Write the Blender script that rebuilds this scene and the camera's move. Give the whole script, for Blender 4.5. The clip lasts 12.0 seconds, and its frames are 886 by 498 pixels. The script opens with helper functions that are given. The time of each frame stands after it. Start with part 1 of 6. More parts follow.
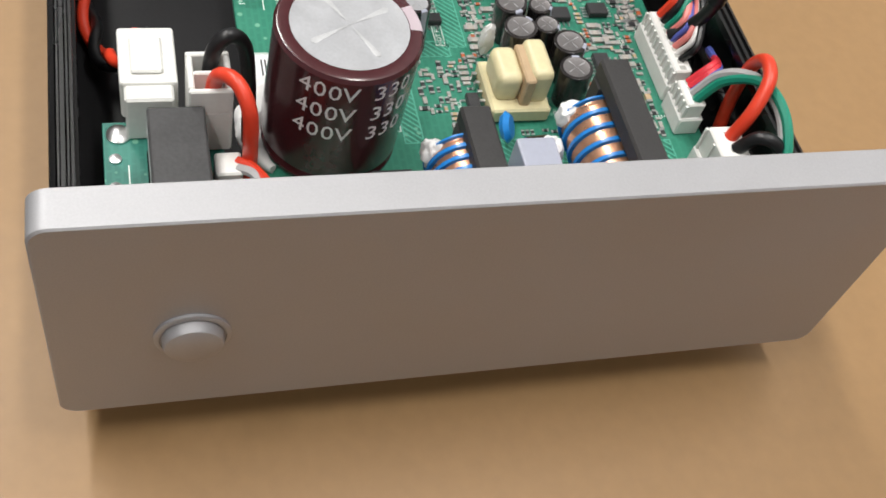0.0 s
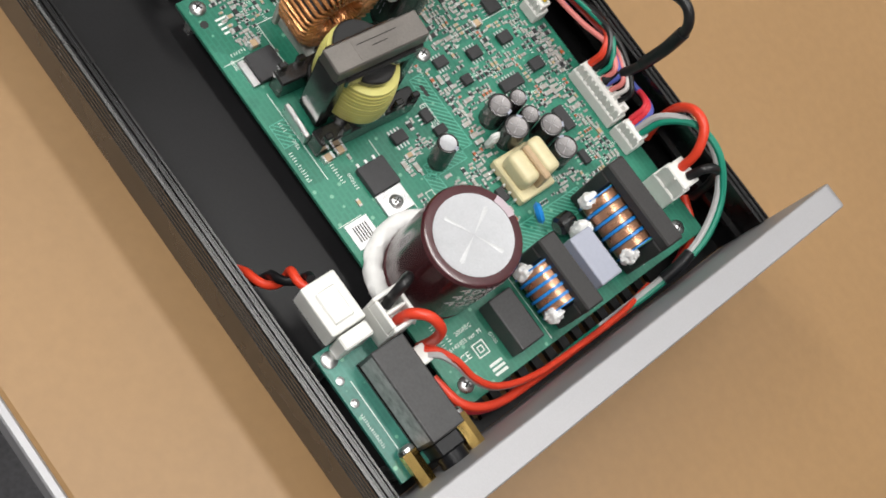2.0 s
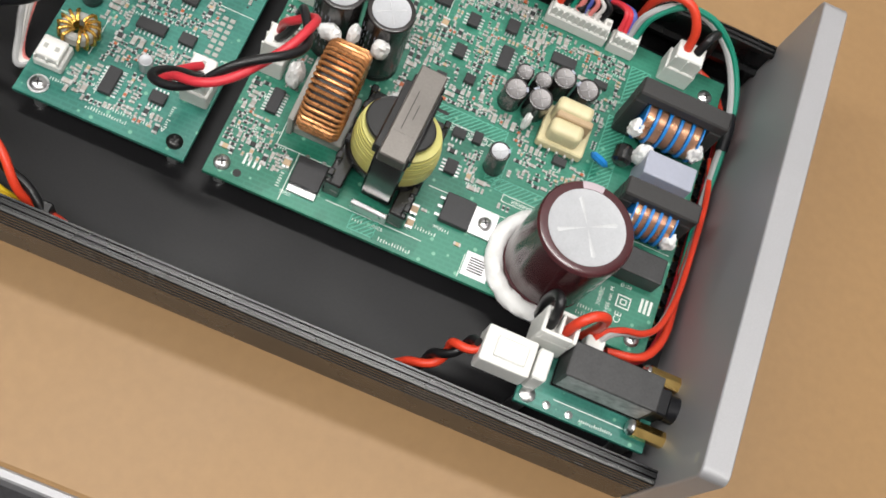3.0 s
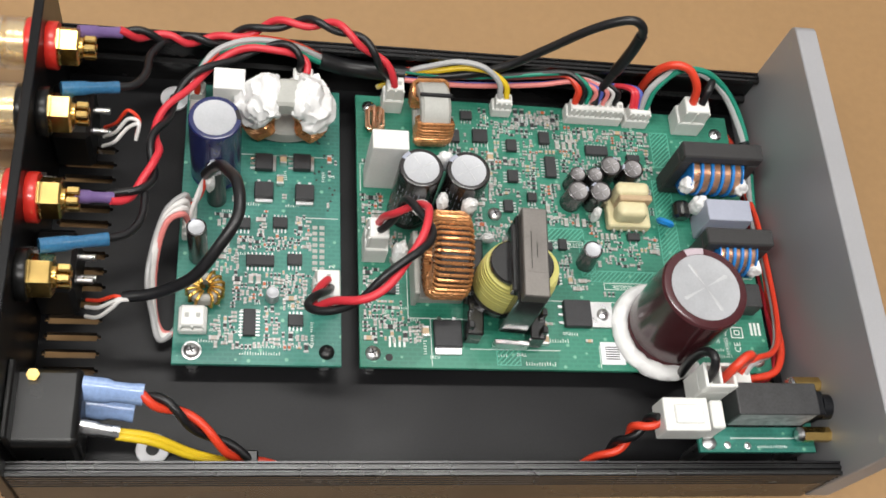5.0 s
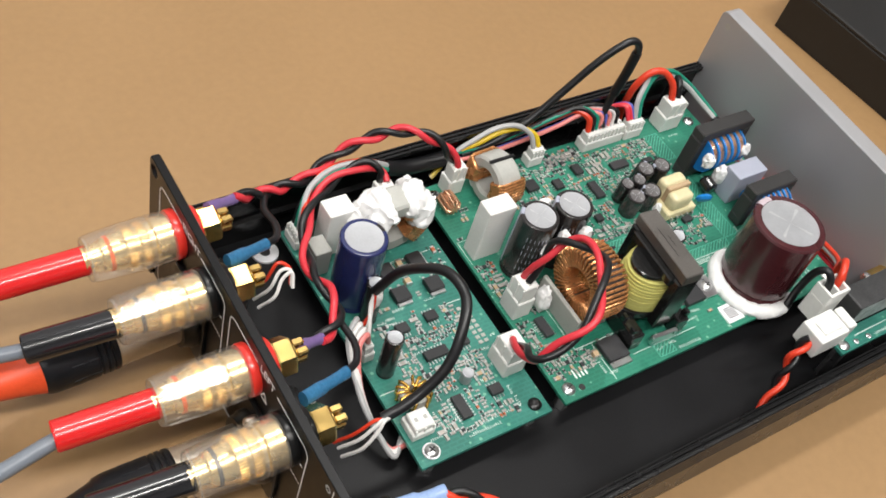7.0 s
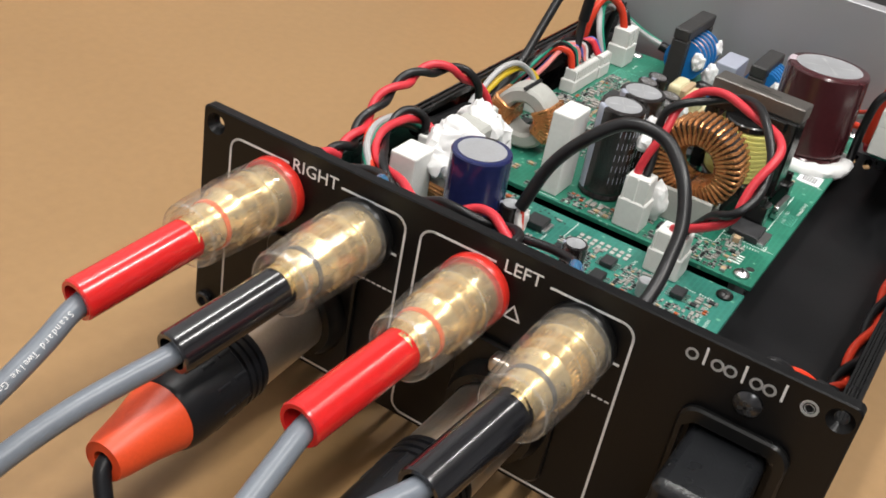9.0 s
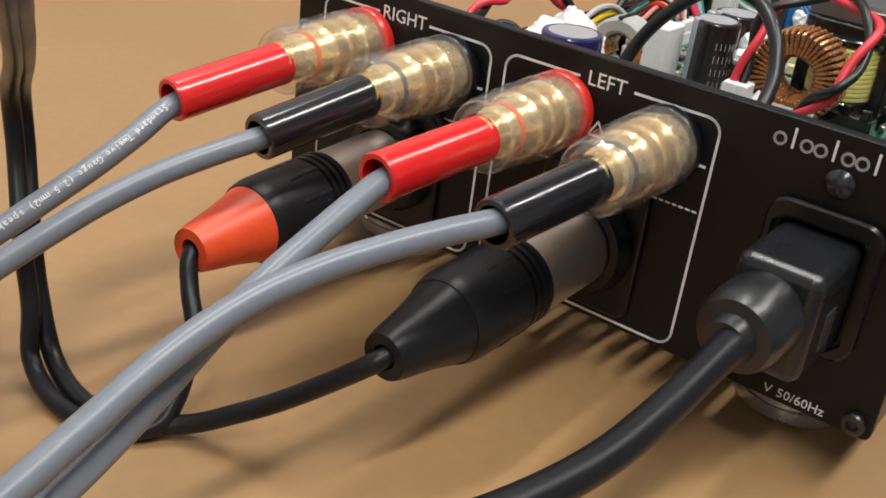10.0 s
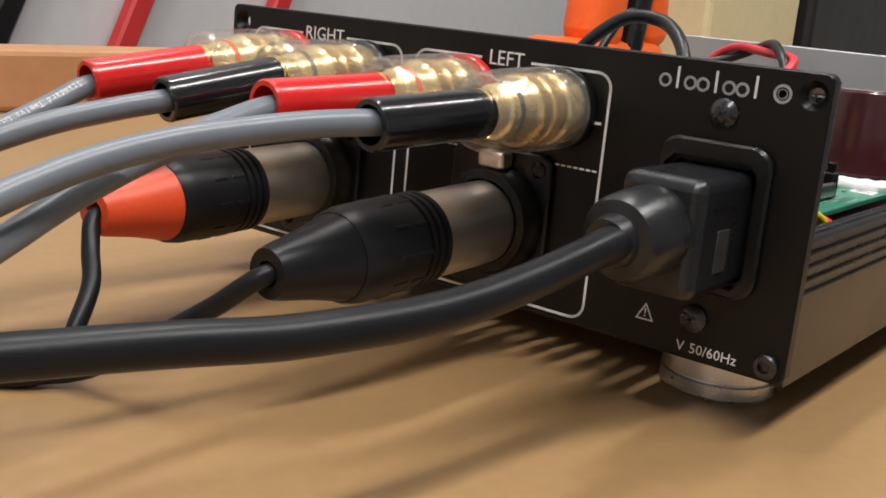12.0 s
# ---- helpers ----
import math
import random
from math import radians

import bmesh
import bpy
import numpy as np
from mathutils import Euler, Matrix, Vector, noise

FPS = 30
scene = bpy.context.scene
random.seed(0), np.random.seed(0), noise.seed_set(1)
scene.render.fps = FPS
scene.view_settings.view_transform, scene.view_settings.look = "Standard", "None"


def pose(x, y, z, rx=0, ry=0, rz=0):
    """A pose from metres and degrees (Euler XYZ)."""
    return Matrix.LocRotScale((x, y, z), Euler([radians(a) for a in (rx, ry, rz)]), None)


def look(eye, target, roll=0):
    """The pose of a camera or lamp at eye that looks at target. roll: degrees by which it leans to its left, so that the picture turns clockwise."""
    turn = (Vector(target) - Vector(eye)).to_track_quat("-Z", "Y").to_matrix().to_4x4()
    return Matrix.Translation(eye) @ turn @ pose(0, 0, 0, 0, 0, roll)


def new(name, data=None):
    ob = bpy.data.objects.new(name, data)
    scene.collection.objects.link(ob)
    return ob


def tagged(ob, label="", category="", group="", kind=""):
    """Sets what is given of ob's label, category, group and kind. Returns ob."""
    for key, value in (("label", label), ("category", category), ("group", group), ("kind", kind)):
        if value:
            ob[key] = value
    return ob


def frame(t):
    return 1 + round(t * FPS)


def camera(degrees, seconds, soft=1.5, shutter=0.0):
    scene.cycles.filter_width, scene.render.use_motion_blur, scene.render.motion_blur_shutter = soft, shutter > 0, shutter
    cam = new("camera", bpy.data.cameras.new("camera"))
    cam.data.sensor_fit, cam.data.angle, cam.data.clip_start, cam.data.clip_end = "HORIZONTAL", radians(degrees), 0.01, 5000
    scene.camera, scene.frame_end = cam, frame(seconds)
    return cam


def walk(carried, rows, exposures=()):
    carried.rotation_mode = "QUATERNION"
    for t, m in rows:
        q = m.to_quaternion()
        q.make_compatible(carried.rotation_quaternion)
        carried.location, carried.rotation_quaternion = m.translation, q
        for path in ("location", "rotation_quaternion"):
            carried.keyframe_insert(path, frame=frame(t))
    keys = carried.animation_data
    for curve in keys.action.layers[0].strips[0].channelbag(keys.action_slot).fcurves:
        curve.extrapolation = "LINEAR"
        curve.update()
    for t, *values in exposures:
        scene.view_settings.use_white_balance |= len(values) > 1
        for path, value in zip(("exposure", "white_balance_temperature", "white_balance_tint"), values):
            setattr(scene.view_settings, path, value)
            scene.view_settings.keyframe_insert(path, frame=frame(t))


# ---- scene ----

cam = camera(44.7, 12.0, soft=1.7)
# seconds, eye, target, roll
PATH = [
    (0, (0.3612, 0.0268, 0.2007), (0.2537, 0.0807, 0.0408), 18.0),
    (0.5, (0.3301, 0.0015, 0.2269), (0.2441, 0.0675, 0.0588), 28.2),
    (1, (0.3043, -0.0217, 0.2513), (0.2418, 0.0579, 0.0787), 36.0),
    (1.5, (0.2671, -0.0425, 0.2860), (0.2351, 0.0435, 0.1083), 46.9),
    (2, (0.2349, -0.0674, 0.3045), (0.2174, 0.0228, 0.1269), 44.4),
    (2.5, (0.1834, -0.0830, 0.3208), (0.1866, 0.0069, 0.1422), 42.1),
    (3, (0.1544, -0.0669, 0.3239), (0.1696, 0.0100, 0.1400), 33.7),
    (3.2, (0.1382, -0.0560, 0.3247), (0.1558, 0.0208, 0.1409), 30.0),
    (4.8, (0.0830, -0.0672, 0.3482), (0.1134, 0.0194, 0.1705), 20.5),
    (5, (0.0642, -0.0668, 0.3514), (0.1016, 0.0201, 0.1751), 22.9),
    (5.5, (-0.0006, -0.0594, 0.3548), (0.0510, 0.0279, 0.1824), 20.6),
    (6, (-0.0186, -0.0762, 0.3562), (0.0523, 0.0033, 0.1869), 25.2),
    (6.5, (-0.0485, -0.0818, 0.3379), (0.0363, 0.0079, 0.1805), 24.2),
    (6.7, (-0.0664, -0.0736, 0.3384), (0.0205, 0.0175, 0.1831), 21.8),
    (8.3, (-0.1689, 0.0064, 0.2312), (-0.0279, 0.0742, 0.1066), 15.9),
    (8.5, (-0.1741, 0.0102, 0.2133), (-0.0291, 0.0785, 0.0937), 14.5),
    (9, (-0.1751, 0.0136, 0.1847), (-0.0232, 0.0884, 0.0782), 11.1),
    (9.5, (-0.1792, -0.0056, 0.1565), (-0.0295, 0.0808, 0.0560), 7.7),
    (10, (-0.1939, -0.0169, 0.1298), (-0.0462, 0.0842, 0.0405), 7.4),
    (10.5, (-0.1988, -0.0217, 0.1085), (-0.0476, 0.0878, 0.0367), 8.5),
    (11, (-0.1991, -0.0306, 0.1013), (-0.0470, 0.0849, 0.0418), 7.8),
    (11.5, (-0.1946, -0.0449, 0.0870), (-0.0406, 0.0717, 0.0348), 7.2),
    (12, (-0.1917, -0.0527, 0.0776), (-0.0367, 0.0649, 0.0315), 5.4),
]
walk(cam, [(t, look(eye, target, roll)) for t, eye, target, roll in PATH], ((0, -0.04), (1.5, -0.22), (3, -0.14), (5, -0.16), (6.5, -0.02), (9, 0.06), (12, 0.06)))

# ---- light ----
world = bpy.data.worlds.new("room_air")
scene.world = world
world.use_nodes = True
bg = world.node_tree.nodes["Background"]
bg.inputs["Color"].default_value = (1.0, 0.9, 0.78, 1)
bg.inputs["Strength"].default_value = 0.35


def ceiling_lamp(name, eye, target, sx, sy, watts, colour):
    data = bpy.data.lights.new(name, "AREA")
    data.shape, data.size, data.size_y, data.energy, data.color = "RECTANGLE", sx, sy, watts, colour
    ob = new(name, data)
    ob.matrix_world = look(eye, target)
    return ob


ceiling_lamp("bench_tube_lamp", (0.10, -0.50, 1.45), (0.20, 0.05, 0.0), 1.25, 0.08, 18, (1.0, 0.97, 0.93))
ceiling_lamp("ceiling_lamp", (0.2, 0.55, 2.3), (0.2, 0.5, 0.0), 1.25, 0.16, 25, (1.0, 0.98, 0.95))
ceiling_lamp("ceiling_lamp", (-1.6, -0.6, 2.3), (-1.6, -0.6, 0.0), 1.25, 0.16, 36, (1.0, 0.98, 0.95))
ceiling_lamp("ceiling_lamp", (2.0, -0.6, 2.3), (2.0, -0.6, 0.0), 1.15, 0.06, 15, (1.0, 0.97, 0.93))

# ---- helpers for building, all lengths in millimetres ----
ROOT = {}


def thing(name, at=(0, 0, 0), label="", category="", group="", kind=""):
    """An Empty at the base of a thing; its parts are given in the place's millimetres."""
    ob = new(name)
    ob.location = Vector(at) * 0.001
    ob.empty_display_size = 0.005
    ROOT[ob.name] = Vector(at)
    return tagged(ob, label, category, group, kind)


def finish(bm, sharp=38):
    bm.normal_update()
    for f in bm.faces:
        f.smooth = True
    lim = radians(sharp)
    area = {f: f.calc_area() for f in bm.faces}
    for e in bm.edges:
        e.smooth = False
        if len(e.link_faces) == 2:
            a, b = area[e.link_faces[0]], area[e.link_faces[1]]
            turn = e.calc_face_angle(9)
            e.smooth = turn < lim and not (turn > 0.06 and max(a, b) > 7 * min(a, b))


def part(name, bm, material, parent=None, label="", kind="", sharp=38):
    """One mesh object out of a bmesh in millimetres, under a thing or a part."""
    me = bpy.data.meshes.new(name)
    finish(bm, sharp)
    base = ROOT.get(parent.name, Vector()) if parent else Vector()
    bmesh.ops.transform(bm, matrix=Matrix.Scale(0.001, 4) @ Matrix.Translation(-base), verts=bm.verts)
    bm.to_mesh(me)
    bm.free()
    me.materials.append(material)
    ob = new(name, me)
    if parent:
        ob.parent = parent
    ROOT[ob.name] = base
    return tagged(ob, label, "", "", kind)


def solo(name, bm, material, label, category, group="", kind=""):
    return tagged(part(name, bm, material), label, category, group, kind)


def box(bm, x0, x1, y0, y1, z0, z1, bev=0.0, m=None, seg=1):
    r = bmesh.ops.create_cube(bm, size=1.0, matrix=Matrix.Translation(((x0 + x1) / 2, (y0 + y1) / 2, (z0 + z1) / 2)) @ Matrix.Diagonal((x1 - x0, y1 - y0, z1 - z0, 1)))
    vs = r["verts"]
    if bev:
        es = list({e for v in vs for e in v.link_edges})
        r = bmesh.ops.bevel(bm, geom=es, offset=bev, segments=seg, affect="EDGES", profile=0.5)
        vs = list({v for f in r["faces"] for v in f.verts})
    if m is not None:
        bmesh.ops.transform(bm, matrix=m, verts=vs)
    return vs


def axis(p, d):
    """A matrix that takes z to the way d, from the point p, with no needless turn."""
    return Matrix.Translation(p) @ Vector((0, 0, 1)).rotation_difference(Vector(d)).to_matrix().to_4x4()


def lathe(bm, profile, m=None, seg=32):
    """A body of revolution about z from (radius, height) pairs, then moved by m."""
    rings = []
    for r, z in profile:
        if r < 1e-4:
            rings.append([bm.verts.new((0, 0, z))])
        else:
            rings.append([bm.verts.new((r * math.cos(2 * math.pi * k / seg), r * math.sin(2 * math.pi * k / seg), z)) for k in range(seg)])
    for a, b in zip(rings, rings[1:]):
        for k in range(seg):
            j = (k + 1) % seg
            q = [a[k % len(a)], a[j % len(a)], b[j % len(b)], b[k % len(b)]]
            q = list(dict.fromkeys(q))
            if len(q) > 2:
                bm.faces.new(q)
    vs = [v for r in rings for v in r]
    if m is not None:
        bmesh.ops.transform(bm, matrix=m, verts=vs)
    return vs


def cyl(bm, p, d, r, h, seg=24, bev=0.0, hole=0.0):
    b = min(bev, r * 0.9, h * 0.45)
    prof = [(r - b, 0), (r, b), (r, h - b), (r - b, h)] if b else [(r, 0), (r, h)]
    if hole:
        prof = [(hole, 0)] + prof + [(hole, h), (hole, 0)]
    else:
        prof = [(0, 0)] + prof + [(0, h)]
    return lathe(bm, prof, axis(p, d), seg)


def spline(pts, n=8):
    """A smooth line through points (Catmull-Rom)."""
    p = [Vector(q) for q in pts]
    p = [2 * p[0] - p[1]] + p + [2 * p[-1] - p[-2]]
    out = []
    for i in range(1, len(p) - 2):
        for k in range(n):
            t = k / n
            a, b, c, d = p[i - 1], p[i], p[i + 1], p[i + 2]
            out.append(0.5 * ((2 * b) + (c - a) * t + (2 * a - 5 * b + 4 * c - d) * t * t + (3 * b - a - 3 * c + d) * t ** 3))
    return out + [p[-2]]


def frames(line):
    """Tangent and two side vectors along a line, with little twist."""
    out, up = [], None
    for i, q in enumerate(line):
        t = (line[min(i + 1, len(line) - 1)] - line[max(i - 1, 0)]).normalized()
        if up is None:
            up = t.orthogonal().normalized()
        up = (up - t * up.dot(t)).normalized()
        out.append((q, t, up, t.cross(up)))
    return out


def tube(bm, line, r, seg=10, flat=1.0, caps=True):
    """A round or flattened cord along a smooth line; r may be a function of 0..1."""
    fr = frames(line)
    rings = []
    for i, (q, t, u, w) in enumerate(fr):
        rr = r(i / (len(fr) - 1)) if callable(r) else r
        rings.append([bm.verts.new(q + rr * (math.cos(2 * math.pi * k / seg) * u + flat * math.sin(2 * math.pi * k / seg) * w)) for k in range(seg)])
    for a, b in zip(rings, rings[1:]):
        for k in range(seg):
            bm.faces.new((a[k], a[(k + 1) % seg], b[(k + 1) % seg], b[k]))
    if caps:
        bm.faces.new(rings[0][::-1])
        bm.faces.new(rings[-1])
    return rings


def twist(line, r, turns, phase=0.0):
    fr = frames(line)
    n = len(fr) - 1
    return [q + r * (math.cos(phase + 2 * math.pi * turns * i / n) * u + math.sin(phase + 2 * math.pi * turns * i / n) * w) for i, (q, t, u, w) in enumerate(fr)]


def text_mesh(bm, words, size, m, depth=0.05, align="CENTER"):
    """Words in the built-in font, laid in the plane z = 0 and moved by m."""
    cu = bpy.data.curves.new("words", "FONT")
    cu.body, cu.size, cu.align_x, cu.align_y, cu.extrude, cu.resolution_u = words, size, align, "CENTER", depth, 2
    ob = bpy.data.objects.new("words", cu)
    me = bpy.data.meshes.new_from_object(ob)
    me.transform(m)
    bm.from_mesh(me)
    bpy.data.objects.remove(ob)
    bpy.data.meshes.remove(me)
    bpy.data.curves.remove(cu)


# ---- materials ----
def mat(name, colour, rough=0.5, metal=0.0, vary=0.12, grain=900.0, blotch=60.0, bump=0.05, coat=0.0, spec=0.5, rvary=0.1, each=0.0):
    """A painted, plastic or metal surface with grain and blotches at two scales."""
    m = bpy.data.materials.new(name)
    m.use_nodes = True
    nt = m.node_tree
    N, L = nt.nodes, nt.links
    b = N["Principled BSDF"]
    tc = N.new("ShaderNodeTexCoord")
    n1, n2 = N.new("ShaderNodeTexNoise"), N.new("ShaderNodeTexNoise")
    n1.inputs["Scale"].default_value, n1.inputs["Detail"].default_value = grain, 4
    n2.inputs["Scale"].default_value, n2.inputs["Detail"].default_value = blotch, 3
    for n in (n1, n2):
        L.new(tc.outputs["Object"], n.inputs["Vector"])
    add = N.new("ShaderNodeMath")
    L.new(n1.outputs["Fac"], add.inputs[0])
    L.new(n2.outputs["Fac"], add.inputs[1])
    rng = N.new("ShaderNodeMapRange")
    rng.inputs["From Min"].default_value, rng.inputs["From Max"].default_value = 0.6, 1.4
    rng.inputs["To Min"].default_value, rng.inputs["To Max"].default_value = 1 - vary, 1 + vary
    L.new(add.outputs[0], rng.inputs["Value"])
    last = rng.outputs[0]
    if each:
        info = N.new("ShaderNodeObjectInfo")
        r2 = N.new("ShaderNodeMapRange")
        r2.inputs["To Min"].default_value, r2.inputs["To Max"].default_value = 1 - each, 1 + each
        L.new(info.outputs["Random"], r2.inputs["Value"])
        mu = N.new("ShaderNodeMath")
        mu.operation = "MULTIPLY"
        L.new(last, mu.inputs[0])
        L.new(r2.outputs[0], mu.inputs[1])
        last = mu.outputs[0]
    mul = N.new("ShaderNodeVectorMath")
    mul.operation = "SCALE"
    mul.inputs[0].default_value = colour
    L.new(last, mul.inputs["Scale"])
    L.new(mul.outputs[0], b.inputs["Base Color"])
    rr = N.new("ShaderNodeMapRange")
    rr.inputs["To Min"].default_value, rr.inputs["To Max"].default_value = max(rough - rvary, 0.02), min(rough + rvary, 1)
    L.new(n2.outputs["Fac"], rr.inputs["Value"])
    L.new(rr.outputs[0], b.inputs["Roughness"])
    b.inputs["Metallic"].default_value = metal
    b.inputs["Specular IOR Level"].default_value = spec
    b.inputs["Coat Weight"].default_value = coat
    b.inputs["Coat Roughness"].default_value = 0.12
    if bump:
        bp = N.new("ShaderNodeBump")
        bp.inputs["Strength"].default_value, bp.inputs["Distance"].default_value = bump, 0.0004
        L.new(n1.outputs["Fac"], bp.inputs["Height"])
        L.new(bp.outputs[0], b.inputs["Normal"])
    return m


M = {}
M["desk"] = mat("kraft_board", (0.315, 0.187, 0.081), 0.46, vary=0.08, grain=260, blotch=9, bump=0.05)
M["black"] = mat("black_anodised", (0.0036, 0.0036, 0.0040), 0.34, vary=0.3, grain=1500, blotch=35, bump=0.04, spec=0.30)
M["rail"] = mat("black_anodised_extrusion", (0.0040, 0.0040, 0.0044), 0.27, vary=0.3, grain=1500, blotch=35, bump=0.03, spec=0.55)
M["screw_black"] = mat("blackened_steel", (0.07, 0.07, 0.074), 0.26, 0.85, vary=0.2, grain=1500, blotch=200, bump=0.03)
M["floor_black"] = mat("black_sheet", (0.0058, 0.0058, 0.0066), 0.40, spec=0.24, vary=0.35, grain=1200, blotch=30, bump=0.04)
M["alu"] = mat("brushed_aluminium", (0.42, 0.42, 0.435), 0.56, 0.6, vary=0.06, grain=2500, blotch=40, bump=0.05)
M["white"] = mat("white_nylon", (0.76, 0.76, 0.73), 0.42, vary=0.05, grain=800, blotch=120, bump=0.02)
M["bare_mask"] = mat("pale_solder_mask", (0.10, 0.40, 0.29), 0.4, vary=0.1, grain=1500, blotch=200, bump=0)
M["silk"] = mat("white_ink", (0.75, 0.80, 0.76), 0.6, vary=0.12, grain=3000, blotch=500, bump=0)
M["paint"] = mat("white_print", (0.72, 0.72, 0.72), 0.6, vary=0.08, grain=3000, blotch=500, bump=0)
M["maroon"] = mat("maroon_sleeve", (0.06, 0.014, 0.017), 0.22, vary=0.15, grain=600, blotch=60, bump=0.01, coat=0.4)
M["navy"] = mat("navy_sleeve", (0.016, 0.022, 0.095), 0.22, vary=0.15, grain=600, blotch=60, bump=0.01, coat=0.4)
M["blk_sleeve"] = mat("black_sleeve", (0.017, 0.0140, 0.0140), 0.25, vary=0.15, grain=600, blotch=60, bump=0.01, coat=0.3)
M["can"] = mat("can_aluminium", (0.47, 0.48, 0.50), 0.45, 0.55, vary=0.08, grain=1500, blotch=200, bump=0.03)
M["can_light"] = mat("scored_aluminium", (0.56, 0.57, 0.58), 0.45, 0.5, vary=0.1, grain=1500, blotch=300, bump=0.03)
M["red"] = mat("red_wire", (0.62, 0.035, 0.05), 0.38, vary=0.06, grain=900, blotch=150, bump=0.02)
M["orange_red"] = mat("orange_red_wire", (0.68, 0.05, 0.02), 0.36, vary=0.06, grain=900, blotch=150, bump=0.02)
M["wire_black"] = mat("black_wire", (0.008, 0.008, 0.009), 0.36, vary=0.2, grain=900, blotch=150, bump=0.03)
M["wire_green"] = mat("green_wire", (0.01, 0.23, 0.15), 0.4, vary=0.06, bump=0.02)
M["wire_grey"] = mat("grey_wire", (0.40, 0.40, 0.40), 0.42, vary=0.06, bump=0.02)
M["wire_white"] = mat("white_wire", (0.72, 0.70, 0.68), 0.42, vary=0.06, bump=0.02)
M["wire_pink"] = mat("pink_wire", (0.72, 0.22, 0.20), 0.42, vary=0.06, bump=0.02)
M["wire_yellow"] = mat("yellow_wire", (0.72, 0.50, 0.02), 0.4, vary=0.06, bump=0.02)
M["wire_blue"] = mat("blue_wire", (0.085, 0.11, 0.40), 0.4, vary=0.06, bump=0.02)
M["purple"] = mat("purple_sleeve", (0.17, 0.11, 0.27), 0.3, vary=0.1, bump=0.03)
M["lug_blue"] = mat("blue_sleeve", (0.03, 0.135, 0.27), 0.2, vary=0.25, bump=0.03, coat=0.3)
M["lug_pale"] = mat("pale_blue_sleeve", (0.25, 0.36, 0.60), 0.22, vary=0.2, bump=0.03, coat=0.3)
M["gold"] = mat("gold_plate", (1.0, 0.77, 0.40), 0.26, 0.86, vary=0.05, grain=2000, blotch=200, bump=0.02, rvary=0.06)
M["brass"] = mat("brass", (0.80, 0.55, 0.19), 0.24, 1.0, vary=0.08, grain=2000, blotch=200, bump=0.02)
M["tin"] = mat("tinned_metal", (0.66, 0.66, 0.66), 0.3, 1.0, vary=0.1, grain=2000, blotch=300, bump=0.04)
M["nickel"] = mat("satin_nickel", (0.80, 0.74, 0.66), 0.36, 1.0, vary=0.08, grain=1800, blotch=80, bump=0.04)
M["copper"] = mat("enamelled_copper", (0.56, 0.25, 0.095), 0.27, 0.6, vary=0.2, grain=1200, blotch=250, bump=0.02)
M["copper_pale"] = mat("pale_copper", (0.74, 0.42, 0.26), 0.3, 0.8, vary=0.12, grain=1200, blotch=250, bump=0.02)
M["ferrite"] = mat("dark_ferrite", (0.028, 0.027, 0.027), 0.5, vary=0.25, grain=1600, blotch=120, bump=0.12)
M["ferrite_grey"] = mat("grey_ferrite", (0.20, 0.185, 0.17), 0.36, 0.75, vary=0.12, grain=1600, blotch=120, bump=0.06)
M["core_grey"] = mat("grey_core_coating", (0.40, 0.40, 0.37), 0.5, vary=0.08, grain=1200, blotch=120, bump=0.06)
M["bobbin"] = mat("black_bobbin", (0.01, 0.01, 0.01), 0.18, vary=0.2, grain=800, blotch=120, bump=0.02, coat=0.4)
M["tape"] = mat("yellow_tape", (0.60, 0.56, 0.17), 0.32, vary=0.06, grain=700, blotch=90, bump=0.03)
M["tape_pale"] = mat("pale_yellow_tape", (0.66, 0.59, 0.36), 0.38, vary=0.08, grain=700, blotch=90, bump=0.03)
M["blue_plastic"] = mat("blue_former", (0.015, 0.20, 0.58), 0.3, vary=0.1, grain=800, blotch=90, bump=0.02)
M["box_grey"] = mat("grey_film_box", (0.36, 0.38, 0.46), 0.42, vary=0.05, grain=900, blotch=90, bump=0.03)
M["goo"] = mat("white_silicone", (0.82, 0.82, 0.81), 0.55, vary=0.05, grain=700, blotch=200, bump=0.25)
M["chip"] = mat("chip_epoxy", (0.022, 0.022, 0.024), 0.5, vary=0.25, grain=2500, blotch=300, bump=0.08, each=0.35)
M["relay"] = mat("relay_case", (0.034, 0.034, 0.035), 0.45, vary=0.4, grain=1200, blotch=160, bump=0.08)
M["tan"] = mat("tan_ceramic", (0.46, 0.33, 0.20), 0.45, vary=0.15, grain=2500, blotch=300, bump=0.03)
M["brick"] = mat("rust_ceramic", (0.42, 0.10, 0.035), 0.4, vary=0.2, grain=2500, blotch=300, bump=0.03)
M["grey_smd"] = mat("grey_ceramic", (0.36, 0.33, 0.30), 0.45, vary=0.3, grain=2500, blotch=300, bump=0.03)
M["sticker"] = mat("white_sticker", (0.80, 0.80, 0.82), 0.45, vary=0.03, grain=900, blotch=90, bump=0.01)
# Printing ink, also the dark painted in for shade in holes and slots.
M["ink"] = mat("black_ink_and_hole_shade", (0.02, 0.02, 0.02), 0.6, vary=0.2, bump=0)
M["ring_red"] = mat("red_ring", (0.66, 0.03, 0.02), 0.3, vary=0.08, bump=0.02, coat=0.4)
M["ring_orange"] = mat("orange_ring", (0.80, 0.14, 0.02), 0.35, vary=0.08, bump=0.02)
M["ring_black"] = mat("black_ring", (0.005, 0.005, 0.005), 0.30, vary=0.2, bump=0.02, spec=0.4)
